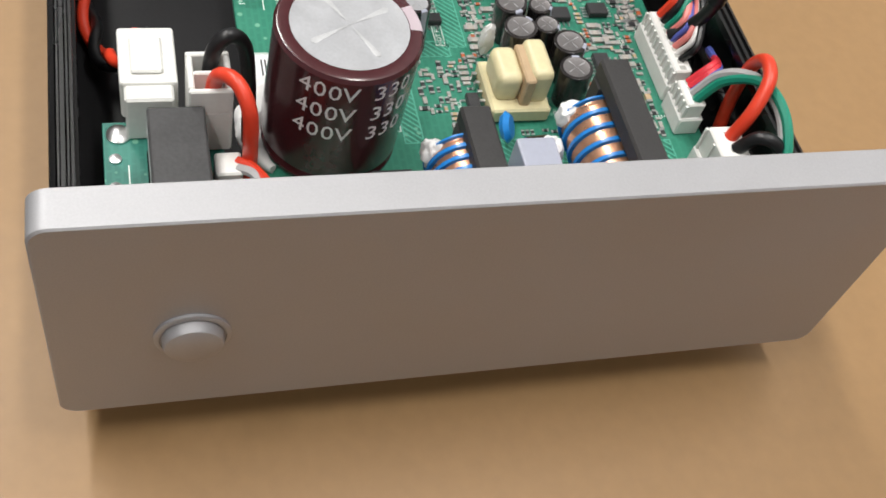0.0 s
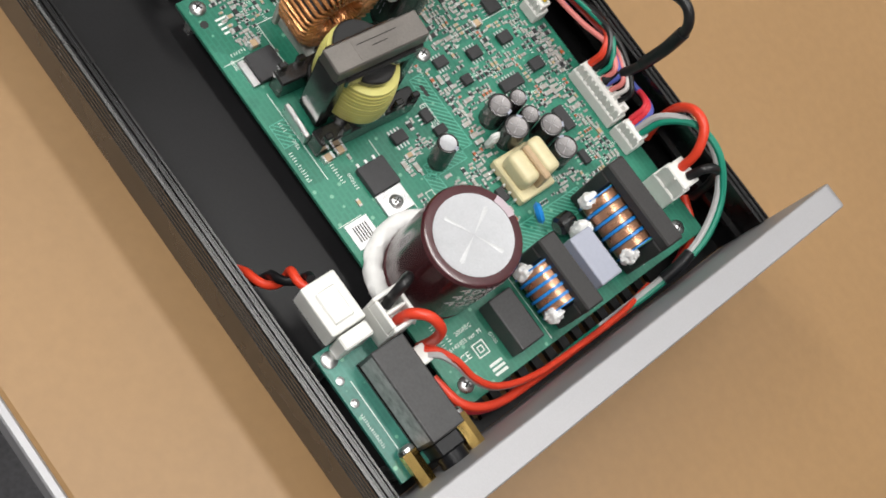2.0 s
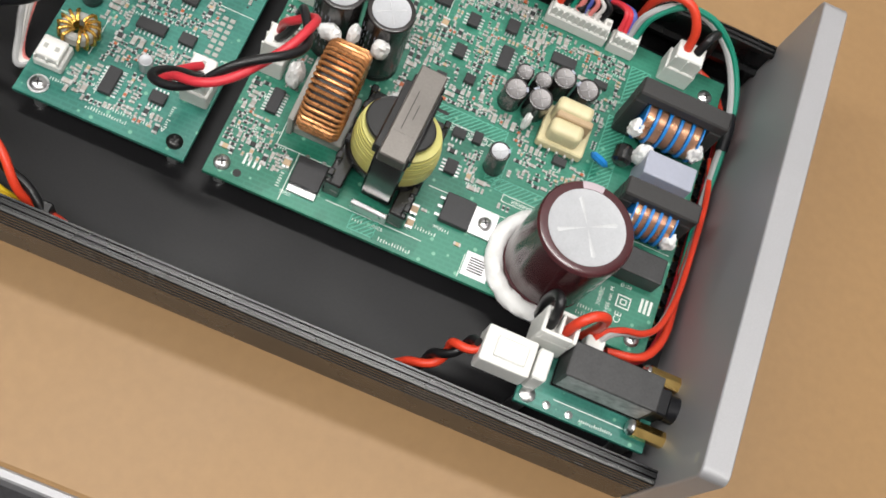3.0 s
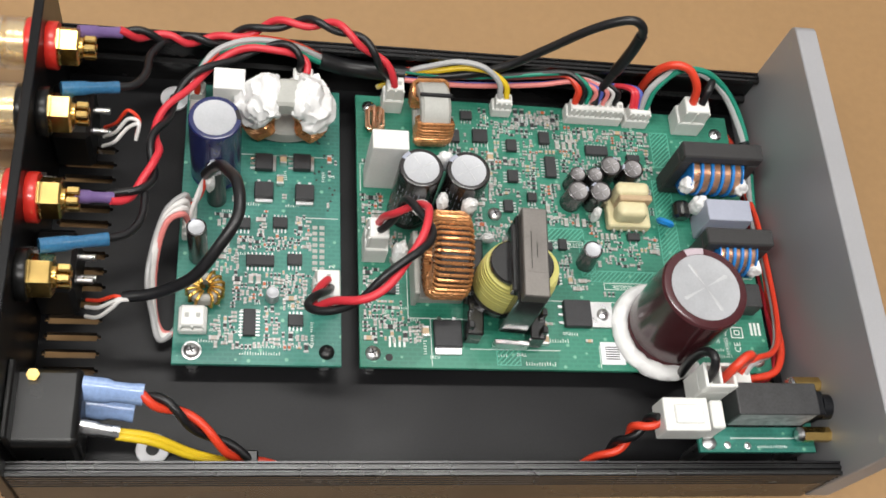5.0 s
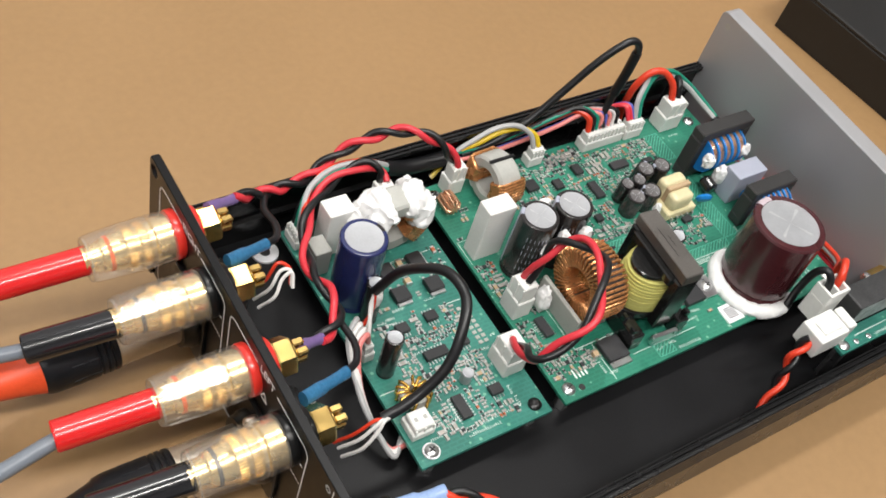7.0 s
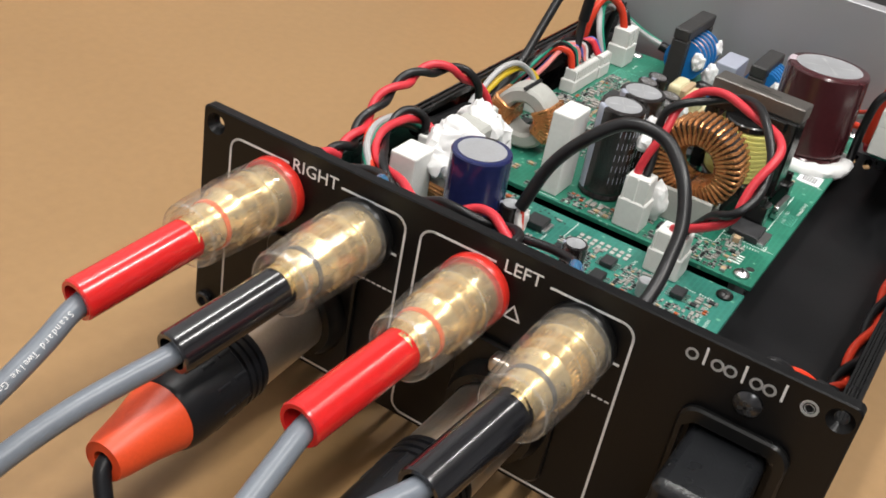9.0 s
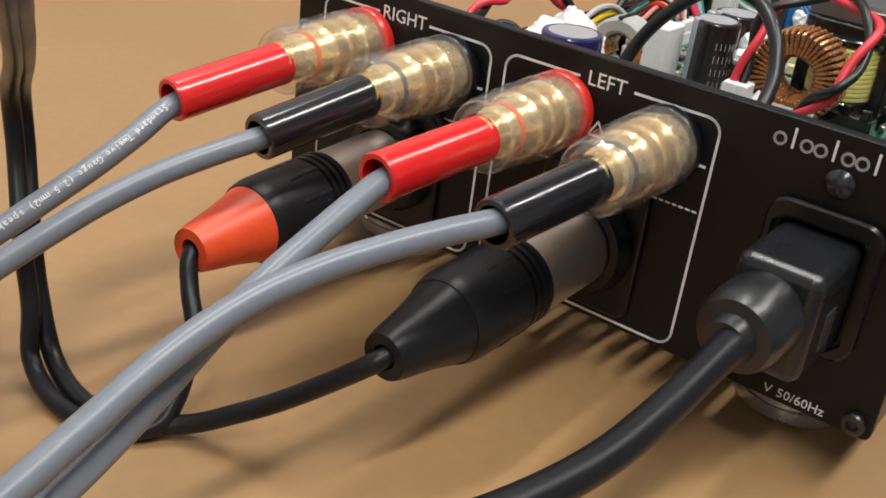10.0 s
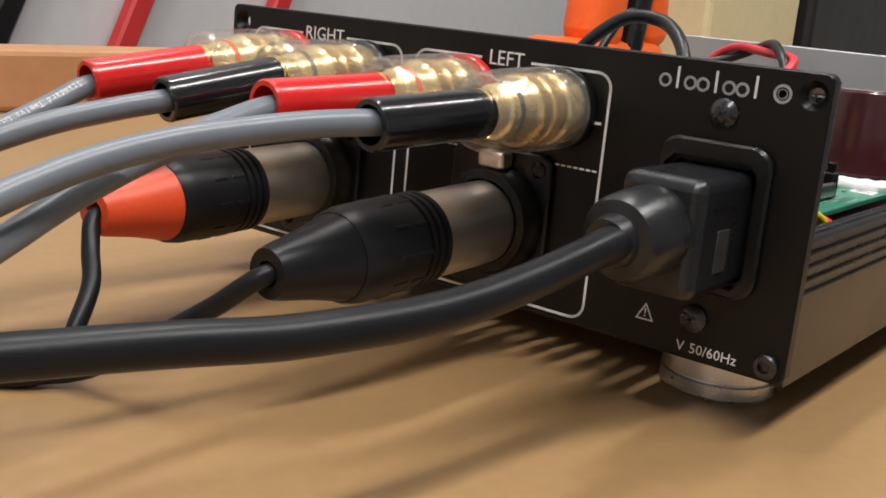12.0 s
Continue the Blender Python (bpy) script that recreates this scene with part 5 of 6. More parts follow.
def passives(board, zones, rnd):
    """Chip resistors and capacitors in rows, as on a crowded board."""
    sets = {"tan": bmesh.new(), "brick": bmesh.new(), "grey_smd": bmesh.new(), "chip": bmesh.new(), "tin": bmesh.new()}
    taken = []
    for x0, x1, y0, y1, n in zones:
        for _ in range(n):
            x, y = rnd.uniform(x0, x1), rnd.uniform(y0, y1)
            x, y = round(x / 0.55) * 0.55, round(y / 0.55) * 0.55
            s = rnd.choice((0.45, 0.5, 0.55, 0.62, 0.7, 0.95))
            row = rnd.choice((1, 1, 2, 3))
            turn = rnd.random() < 0.5
            kind = rnd.choices(("grey_smd", "tan", "brick", "chip"), (5.5, 1.1, 0.6, 5))[0]
            for r in range(row):
                px, py = (x + r * s * 2.6, y) if not turn else (x, y + r * s * 2.6)
                if not free(px, py, s * 1.3) or not (x0 < px < x1 and y0 < py < y1):
                    continue
                if any(abs(px - a) < (s + b) * (1.5 if turn else 1.0) and abs(py - c) < (s + b) * (1.0 if turn else 1.5) for a, c, b in taken):
                    continue
                taken.append((px, py, s))
                l, w, h = s * 1.7, s, s * (0.8 if kind != "chip" else 0.6)
                ex = l * 0.55
                if turn:
                    fbox(sets[kind], px - ex, px + ex, py - w * 0.75, py + w * 0.75, BZ, BZ + h)
                    for q in (-1, 1):
                        fbox(sets["tin"], px + q * ex - 0.02, px + q * l, py - w * 0.8, py + w * 0.8, BZ, BZ + h * 1.02) if q > 0 else fbox(sets["tin"], px - l, px - ex + 0.02, py - w * 0.8, py + w * 0.8, BZ, BZ + h * 1.02)
                else:
                    fbox(sets[kind], px - w * 0.75, px + w * 0.75, py - ex, py + ex, BZ, BZ + h)
                    fbox(sets["tin"], px - w * 0.8, px + w * 0.8, py + ex - 0.02, py + l, BZ, BZ + h * 1.02)
                    fbox(sets["tin"], px - w * 0.8, px + w * 0.8, py - l, py - ex + 0.02, BZ, BZ + h * 1.02)
    for k, bm in sets.items():
        part("surface_part", bm, M["end_metal" if k == "tin" else k], board, kind="stuff")


rnd = random.Random(7)
passives(board_a, ((57, 88, 57, 105, 2600), (59, 89, 106, 128, 160), (88, 97, 105, 128, 10)), rnd)
passives(board_b, ((106, 128, 60, 115, 1600), (138, 215, 96, 153, 6000), (105, 125, 100, 152, 30), (160, 206, 78, 100, 500), (164, 186, 60, 78, 26), (205, 222, 96, 145, 60), (140, 152, 125, 153, 30)), rnd)
for board, pts in ((board_a, ((61.5, 118.5), (77.6, 118.0), (62, 124), (78.6, 126))), (board_b, ((166.8, 61.4), (166.6, 66.0), (152.6, 131.5), (126.0, 63.4)))):
    for x, y in pts:
        bm = bmesh.new()
        box(bm, x - 1.1, x + 1.1, y - 1.1, y + 1.1, BZ, BZ + 2.0, 0.1)
        c = part("ceramic_capacitor", bm, M["tan"], board)
        bm = bmesh.new()
        for s in (-1, 1):
            fbox(bm, x - 1.15, x + 1.15, y + s * 1.4 - 0.35, y + s * 1.4 + 0.35, BZ, BZ + 2.05)
        part("end_cap", bm, M["tin"], c)

top = Matrix.Translation((0, 0, BZ + 0.01))


def scattered_print(zones, rnd):
    """Small part references, as short rows of bars."""
    out = []
    for x0, x1, y0, y1, n in zones:
        for _ in range(n):
            x, y = rnd.uniform(x0, x1), rnd.uniform(y0, y1)
            if free(x, y, 0.5):
                out += bars(x, y, rnd.choice((3, 4, 4, 5)), 1.0, rnd, rnd.random() < 0.4)
    return out



def silk(board, lines=(), words=(), w=0.22, ink="silk"):
    bm = bmesh.new()
    for pts in lines:
        stroke(bm, pts, w, top, 0.03)
    for s, x, y, size, rot in words:
        text_mesh(bm, s, size, top @ Matrix.Translation((x, y, 0.02)) @ Matrix.Rotation(radians(rot), 4, "Z"), 0.01)
    return part("white_print", bm, M[ink], board, kind="stuff")


def hatch(x0, x1, y0, y1, step=1.7):
    """Slanting lines that fill a rectangle."""
    out = []
    d = y1 - y0
    s = x0 - d
    while s < x1:
        a, b = max(s, x0), min(s + d, x1)
        if b > a:
            out.append([(a, y0 + a - s), (b, y0 + b - s)])
        s += step
    return out


def bars(x, y, n, size, rnd, up=False):
    """Print too small to read, as a row of short bars."""
    out = []
    for k in range(n):
        l = size * rnd.uniform(0.5, 1.0)
        q = (x + k * size * 0.75, y) if not up else (x, y + k * size * 0.75)
        out.append([q, (q[0], q[1] + l)] if not up else [q, (q[0] + l, q[1])])
    return out


L = []
for z in ((158, 185, 99.6, 104.4), (186, 214, 84.0, 88.2), (183, 188, 86, 100), (214, 221, 88, 126), (216, 223, 132, 147), (150, 158, 52.6, 58.6)):
    L += hatch(*z)
    L.append([(z[0], z[2]), (z[1], z[2]), (z[1], z[3]), (z[0], z[3]), (z[0], z[2])])
silk(board_b, L, (), 0.34, "bare_mask")
silk(board_b, [[(166.6, 97.2), (184.4, 97.2), (184.4, 99.4), (166.6, 99.4), (166.6, 97.2)], [(190.5, 81.2), (210.5, 81.2), (210.5, 83.6), (190.5, 83.6), (190.5, 81.2)]],
     (("NOT FOR MOUNTING", 175.5, 98.3, 1.75, 180), ("SAFETY BARRIER", 200.5, 82.4, 1.9, 180)))
L = [[(120.6, 99.0), (120.6, 68.6), (141, 68.6), (141, 72)], [(128, 68.6), (128, 52)], [(168, 76.2), (196, 76.2)], [(186, 60), (186, 52)], [(199.6, 59), (199.6, 52)], [(141, 58), (172, 58)], [(105.4, 116), (105.4, 127), (119.6, 127)], [(137, 153), (137, 148)], [(152.4, 153), (152.4, 120)], [(221, 129), (246, 129)], [(223, 87), (247, 87)]]
for x, y, n, up in ((115, 66.4, 5, False), (125.4, 56, 6, True), (150.6, 55.4, 4, False), (176, 63.6, 4, False), (168, 61, 9, False), (206, 137, 5, False), (190, 131, 5, False), (166, 143, 5, False), (154, 128, 5, True), (127, 128, 5, True), (106, 113, 5, False), (160, 52.6, 12, False), (212, 98, 5, True), (228, 143, 6, False), (224, 59, 9, False), (224, 56.6, 12, False)):
    L += bars(x, y, n, 1.2, rnd, up)
silk(board_b, L + scattered_print(((106, 128, 60, 115, 24), (140, 214, 98, 153, 90), (160, 204, 78, 98, 26)), rnd), (("200ASC", 229.8, 65.0, 1.9, 90), ("6143455 ver. M", 232.8, 63.6, 1.9, 90), ("CE", 236.9, 60.6, 3.2, 90), ("D100", 236.8, 71.4, 1.7, 0), ("J200", 156, 104.6, 1.5, 0), ("C223", 207.5, 121, 1.4, 0), ("T201", 203.6, 98.6, 1.4, 0), ("D200", 129, 55, 1.5, 180), ("TR200", 175.5, 64.4, 1.4, 180), ("T200", 158.5, 56.4, 1.6, 180), ("W100", 222, 89.5, 1.4, 90)))
bm = bmesh.new()
for k, (a, b) in enumerate(((0, 3.4), (1.6, 2.4), (3.2, 2.4), (4.8, 4.0))):
    stroke(bm, [(114.2 + a, 58.4), (114.2 + a, 58.4 + b)], 0.7, top, 0.03)
part("printed_mark", bm, M["silk"], board_b)
bm = bmesh.new()
stroke(bm, [(235.2, 64.2), (239.4, 64.2), (239.4, 68.0), (235.2, 68.0), (235.2, 64.2)], 0.4, top, 0.03)
stroke(bm, [(236.4, 65.3), (238.2, 65.3), (238.2, 66.9), (236.4, 66.9), (236.4, 65.3)], 0.4, top, 0.03)
part("printed_mark", bm, M["silk"], board_b)
bm = bmesh.new()
for k in range(3):
    stroke(bm, [(243.0 + k * 1.5, 65.4), (243.0 + k * 1.5, 69.6)], 0.9, top, 0.03)
part("printed_mark", bm, M["silk"], board_b)
bm = bmesh.new()
fbox(bm, 186.4, 194.8, 53.4, 61.4, BZ + 0.01, BZ + 0.08)
st = part("sticker", bm, M["sticker"], board_b, "small white square sticker")
bm = bmesh.new()
for k in range(6):
    fbox(bm, 188.0, 193.0, 55.2 + k * 0.85, 55.6 + k * 0.85, BZ + 0.08, BZ + 0.1)
part("printed_bars", bm, M["ink"], st)
# Dark block, a little proud, painted for the shade in a board slot.
bm = bmesh.new()
box(bm, 160.4, 166.0, 100.5, 103.1, BZ - 1.0, BZ + 0.12, 0.9, seg=2)
part("slot", bm, M["ink"], board_b)
# Flat dark disc in place of the shade down a hole.
bm = bmesh.new()
cyl(bm, (113.8, 54.6, BZ + 0.01), (0, 0, 1), 1.3, 0.04, 16)
part("hole", bm, M["ink"], board_b)
L = [[(58, 128.4), (96, 128.4)], [(84, 104.4), (97.4, 104.4)], [(66, 60), (66, 70), (72, 70)], [(59, 84), (59, 71)], [(45.6, 80.6), (58.6, 80.6)]]
for x, y, n, up in ((66, 57.0, 14, False), (78, 57.2, 9, False), (66, 54.6, 16, False), (53, 58.6, 8, False), (79, 119, 5, True), (92, 119, 5, True), (66.4, 108.4, 6, False), (79.8, 108.4, 6, False), (60.6, 90, 4, True), (88.4, 59, 4, True), (74.4, 92, 5, False), (62, 104, 5, False)):
    L += bars(x, y, n, 1.1, rnd, up)
silk(board_a, L + scattered_print(((58, 90, 60, 126, 55),), rnd), (("2", 95.4, 86.4, 2.6, 90), ("3", 95.6, 121, 2.6, 90), ("A", 88.6, 58.0, 2.2, 180), ("J200", 57.5, 62.8, 1.5, 180)))
bm = bmesh.new()
for k in range(8):
    for x in (89.6, 92.0):
        box(bm, x - 0.85, x + 0.85, 84.6 + k * 2.2, 86.0 + k * 2.2, BZ + 0.01, BZ + 0.3, 0.1)
part("solder_pad", bm, M["core_grey"], board_a, kind="stuff")
bm = bmesh.new()
for k in range(9):
    box(bm, 164.0 + k * 1.75, 165.1 + k * 1.75, 147.2, 152.0, BZ + 0.01, BZ + 0.3, 0.1)
part("solder_pad", bm, M["tin"], board_b, kind="stuff")
# Flat dark discs put the shade of via holes into the colour.
bm = bmesh.new()
for k in range(34):
    x, y = rnd.uniform(89.5, 97), rnd.uniform(106, 152)
    cyl(bm, (x, y, BZ + 0.01), (0, 0, 1), 0.42, 0.03, 8)
part("via_hole_shade", bm, M["ink"], board_a, kind="stuff")


# ---- wiring inside the case ----
def twisted(label, line, ma, mb, r=1.3, turns=5.0, phase=0.0, off=1.35):
    t = thing("twisted_cable", line[0], label, "cable", "twisted red and black cables")
    mid = spline(line, 14)
    for k, m in enumerate((ma, mb)):
        bm = bmesh.new()
        tube(bm, twist(mid, off, turns, phase + k * math.pi), r, 10)
        part("strand", bm, M[m], t)
    return t


def sleeve(p, q, r, material, name="crimp_sleeve", label="crimped terminal sleeve", flat=0.8):
    p, q = Vector(p), Vector(q)
    bm = bmesh.new()
    n = [p + (q - p) * k / 10 for k in range(11)]
    tube(bm, n, lambda f: r * (1.0 if f < 0.45 else 0.82 if f < 0.9 else 0.88), 16, flat)
    return solo(name, bm, material, label, "terminal", "crimped terminals")


twisted("red and black twisted speaker wire arching along the side wall", [(23.4, 154.2, 53.4), (31, 157.4, 49), (39, 159.4, 45), (46, 160.8, 43.5), (55, 162, 43), (64, 164.4, 45), (74, 165.6, 49), (84, 165, 52), (93, 163, 54), (102, 158.5, 53.5), (110, 154, 48), (116.6, 152, 38.6)], "red", "wire_black", turns=5.2, phase=0.6)
twisted("red and black twisted speaker wire at the board end", [(25.4, 93.8, 52), (32, 96.4, 51), (36.6, 103, 50.5), (37.5, 111, 50), (37, 119, 48), (39, 128, 45), (43, 137, 44), (49, 146, 44), (58, 154, 43), (68, 158.4, 44), (78, 158.6, 45.5), (83.6, 156, 43), (84.4, 153.4, 39)], "red", "wire_black", turns=3.8, phase=2.0)
twisted("red and black twisted wire joining two connectors", [(93.4, 74.5, 37), (88.5, 65.6, 46.5), (86.8, 59.3, 52.8), (93.4, 57.4, 59.6), (101.8, 57.6, 66.8), (110.6, 64.9, 70.4), (119.4, 75.7, 70.0), (120.0, 85.7, 66.7), (116.3, 92.0, 60.9), (112.9, 92.8, 52.4), (109.3, 93.4, 41.2)], "red", "wire_black", turns=3.2, phase=1.0)
sleeve((12, 149.6, 58.6), (24.4, 154.6, 53.0), 2.2, M["purple"], label="purple crimped terminal sleeve")
sleeve((9, 127.4, 59.0), (25.4, 132.2, 54.6), 2.3, M["lug_blue"], label="blue crimped terminal sleeve")
sleeve((15.6, 91.4, 56.6), (26.4, 94.0, 51.8), 2.1, M["purple"], label="purple crimped terminal sleeve")
sleeve((8.4, 73.2, 59.6), (26.6, 78.6, 54.8), 2.4, M["lug_blue"], label="blue crimped terminal sleeve")
cord("black_wire", "black wire from a blue terminal down to the side wall", [(24.6, 132.0, 54.8), (30, 134.6, 53), (33, 141, 51), (33.6, 150, 48), (37, 157, 46)], 1.3, M["wire_black"])
cord("black_wire", "black wire from a blue terminal towards the board", [(25.6, 78.4, 55), (32, 82, 52.6), (35.4, 89, 51), (35.4, 99, 50)], 1.2, M["wire_black"])
cord("black_cable", "thin black screened cable looping over the amplifier board", [(31.7, 63.1, 48), (38.4, 62.8, 50.8), (45.1, 63.2, 54.9), (52.3, 64.4, 62), (58.2, 68.9, 70), (63.9, 77.4, 75.4), (63.5, 87.5, 75.8), (60.2, 95.6, 69.6), (57.5, 102.6, 59.7), (53.4, 106.4, 47)], 1.75, M["wire_black"])
cord("black_cable", "thin black screened cable in a tall loop", [(126, 160.6, 31), (142, 160.6, 34), (156, 160.4, 41), (168, 160.0, 53), (179, 158.6, 67), (187, 157.2, 75), (193, 156.6, 77), (197.4, 156.2, 72), (197.2, 156.4, 60), (195.4, 156.6, 46), (192.6, 155, 37), (191.6, 152, 33.4)], 1.6, M["wire_black"])
bm = bmesh.new()
tube(bm, spline([(197.6, 156.2, 70), (197.2, 156.4, 60), (195.6, 156.6, 48)], 6), 2.1, 12)
solo("heat_shrink", bm, M["rubber"], "black shrink sleeve on the looping cable", "sleeve")
for k, (m, d) in enumerate((("wire_white", 0.0), ("orange_red", 0.9), ("wire_white", -0.9))):
    cord("signal_wire", "thin bare-ended signal wire at the rear socket", [(19.5, 65 + d * 3, 35 - abs(d)), (24, 62 + d * 3, 42 - abs(d)), (28.6, 61.6 + d * 2, 47.5), (31, 62 + d, 49 - d), (34.6, 62.2, 48.2)], 0.62, M[m], seg=8)
    cord("signal_wire", "thin bare-ended signal wire at the rear socket", [(19.6, 126 + d * 4, 34.4), (24, 124 + d * 4, 41), (28, 126 + d * 2.4, 46 + d * 2), (31.5, 125 + d, 46), (30.6, 121.6 + d, 42)], 0.62, M[m], seg=8)
    cord("signal_wire", "thin signal wire running down to a small connector", [(53.4, 106, 47 + d), (52.2 + d * 0.6, 104.6, 42), (50.4 + d, 101.6 + 2 * d, 37), (48.4, 100 + 3.0 * d, 32.6)], 0.7, M[m], seg=8)
for k, (m, y) in enumerate((("wire_pink", 97.0), ("wire_white", 99.4), ("wire_white", 102.0), ("wire_grey", 104.4))):
    cord("signal_wire", "thin coloured wire bending off the board's end", [(48.2, y, 32.4), (46.4, y - 0.6, 38.5 - k * 0.4), (41.6 - k * 0.4, y - 4 - k, 38 - k), (38.6 - k * 0.7, 84 - k * 1.6, 30), (38.4, 72 - k * 1.5, 23), (41, 64 - k, 19), (47, 63.5 + k, 18.5)], 1.0, M[m], "signal wires", seg=8)

# the loom along the side wall
LOOM = (("orange_red", 0.0, 1.4), ("wire_black", 1.1, 1.2), ("wire_green", 1.3, 0.9), ("wire_pink", 3.0, 1.0), ("wire_blue", 3.9, 0.8), ("wire_pink", 4.9, 0.9), ("wire_white", 5.6, 0.8), ("wire_black", 6.2, 0.9))
for k, (m, a, r) in enumerate(LOOM):
    dy, dz = 1.9 * math.cos(a * 1.2), 1.9 * math.sin(a * 1.2)
    ex = 184.4 + k * 2.15
    cord("loom_wire", "coloured wire in the loom along the side wall", [(100, 161 + dy, 33 + dz), (120, 160.6 + dy, 32 + dz), (140, 160.4 + dy, 31 + dz), (158, 160.2 + dy, 33 + dz * 1.3), (172, 160 + dy, 36 + dz * 1.6), (180 + k, 158.4 + dy * 0.6, 40 + dz), (ex, 154.6, 38.6), (ex, 152.2, 33.2)], r * 0.95, M[m], "loom wires", seg=8)
for k, (m, a) in enumerate((("orange_red", 0.3), ("wire_grey", 1.6), ("wire_green", 2.9), ("wire_black", 4.4))):
    dy, dz = 1.5 * math.cos(a), 1.5 * math.sin(a)
    cord("loom_wire", "coloured wire from the small corner connector to the loom", [(48.4, 147.4 + k * 1.9, 31.6), (49.6, 150 + k, 40), (55, 156.6, 43 + dz), (66, 161 + dy, 44 + dz), (80, 161.6 + dy, 42 + dz), (92, 161 + dy, 36 + dz), (101, 161 + dy, 33 + dz)], 1.05, M[m], "loom wires", seg=8)
bm = bmesh.new()
tube(bm, spline([(90, 161.2, 36.6), (100, 161, 33.4), (114, 160.8, 32.4), (121, 160.6, 32)], 6), 3.2, 14)
solo("heat_shrink", bm, M["wire_black"], "black shrink sleeve round the loom", "sleeve")
for k, m in enumerate(("wire_grey", "wire_yellow")):
    cord("thin_wire", "%s wire arching from the small connector" % ("grey" if k == 0 else "yellow"), [(156 + k * 2.6, 152.6, 33), (154.6 + k * 2.6, 155.4, 38.5 - k), (148 + k * 3, 158.2, 43 - k * 2.6), (139 + k * 3, 160, 42.6 - k * 3.4), (130 + k * 3, 160.8, 38 - k * 2.6), (122, 161, 33), (112, 159, 25)], 1.05, M[m], seg=8)
cord("red_wire", "thick orange-red wire looping up from the tall connector", [(228.4, 151.4, 39), (227.4, 154, 46), (223, 157.6, 51), (217, 159.4, 50.6), (212.6, 160.4, 44), (211.6, 161, 33), (213, 161.4, 22)], 1.55, M["orange_red"])
cord("black_wire", "thick black wire from the tall connector", [(231.8, 151.4, 39), (233, 154.4, 44), (235.4, 158.6, 43), (237.4, 161.4, 34), (238, 162, 22)], 1.5, M["wire_black"])
for k, m in enumerate(("wire_grey", "wire_green")):
    cord("thin_wire", "%s wire passing round the front corner of the board" % ("grey" if k == 0 else "green"), [(210.0 + 2 * k, 151.6, 33), (211.6 + 2 * k, 155.4, 41), (219 + 2 * k, 159.4, 46.4 + k), (230 + k * 2, 160.4, 45.4 + k), (241 + k * 2, 157.4, 39), (248.6 + k * 1.8, 149, 32), (252 + k, 137, 28), (253 + k, 122, 23), (253.2, 104, 21), (253.4, 84, 21)], 1.15, M[m], seg=8)
for k, m in enumerate(("red", "red", "wire_blue")):
    cord("thin_wire", "thin coloured wire at the four-pole connector", [(206.4 + k * 1.6, 151.6, 33), (206 + k * 1.4, 155.6, 37.5), (203 + k, 159, 36), (198 - k, 161, 33)], 0.95, M[m], seg=8)
for k, (m, dz) in enumerate((("orange_red", 1.7), ("wire_grey", 0.0))):
    cord("thin_wire", "%s wire from the switch board along the front panel" % ("orange-red" if k == 0 else "grey"), [(228.4 + k * 1.8, 45.6, 38), (230.6 + k * 1.8, 48.4, 38.6), (236 + k, 51.6, 36.4 + dz), (243, 54.6, 33 + dz), (248.6, 61, 29 + dz), (252.4, 74, 25 + dz), (253.6, 92, 23 + dz), (253.6, 112, 22 + dz), (252, 128, 21)], 1.0, M[m], seg=8)
for k in range(2):
    cord("red_wire", "thick red wire running low along the front panel", [(236, 161, 18 + k * 2), (246, 156, 17 + k * 2), (252.6, 143, 17 + k * 2.6), (253.8, 122, 18 + k * 3), (253.8, 98, 18 + k * 3), (253.6, 76, 19 + k * 3), (252.4, 60, 21 + k * 4), (247, 50.5, 23 + k * 4), (236, 47.6, 24 + k * 3)], 1.35, M["orange_red" if k else "red"])
bm = bmesh.new()
tube(bm, spline([(251.6, 142, 28.8), (252.6, 137, 27.6), (253.2, 130, 25.4)], 6), 2.1, 14)
solo("heat_shrink", bm, M["rubber"], "black shrink sleeve on the wires at the front panel", "sleeve")

# ---- switch board behind the front panel ----
DZ = 32.6
bm = bmesh.new()
box(bm, 221.6, 249.6, 29.4, 40.0, DZ + 1.2, 46.6, 0.5, seg=2)
relay = thing("relay", (235.6, 34.6, DZ), "scuffed black relay block on the switch board", "relay")
part("cover", bm, M["relay"], relay)
bm = bmesh.new()
box(bm, 221.3, 249.8, 29.1, 40.3, DZ, DZ + 1.2, 0.2)
part("base", bm, M["bobbin"], relay)
bm = bmesh.new()
box(bm, 222.6, 248.4, 29.34, 29.42, DZ + 2.2, 45.6)
part("label", bm, M["scuff"], relay, "worn pale label")
rc = thing("connector", (205, 30, DZ), "large white plug hanging over the switch board's end", "connector", "white connectors")
bm = bmesh.new()
box(bm, 197.6, 212.8, 24.8, 35.8, 33.6, 43.6, 0.7, seg=2)
box(bm, 201.0, 210.6, 27.0, 33.2, 43.6, 44.5, 0.4)
part("housing", bm, M["white"], rc)
bm = bmesh.new()
box(bm, 213.4, 217.6, 25.6, 34.8, DZ, 44.0, 0.5)
part("header", bm, M["white"], rc)
rd = thing("connector", (216, 41, DZ), "open white two-pole header on the switch board", "connector", "white connectors")
bm = bmesh.new()
box(bm, 210.4, 221.2, 37.2, 45.4, DZ, 44.0, 0.5)
for a, b, c, d in ((210.4, 211.6, 37.2, 45.4), (220.0, 221.2, 37.2, 45.4), (211.6, 220.0, 37.2, 38.4), (211.6, 220.0, 44.2, 45.4), (215.4, 216.4, 38.4, 44.2)):
    box(bm, a, b, c, d, 43.6, 49.6, 0.3)
part("housing", bm, M["white"], rd)
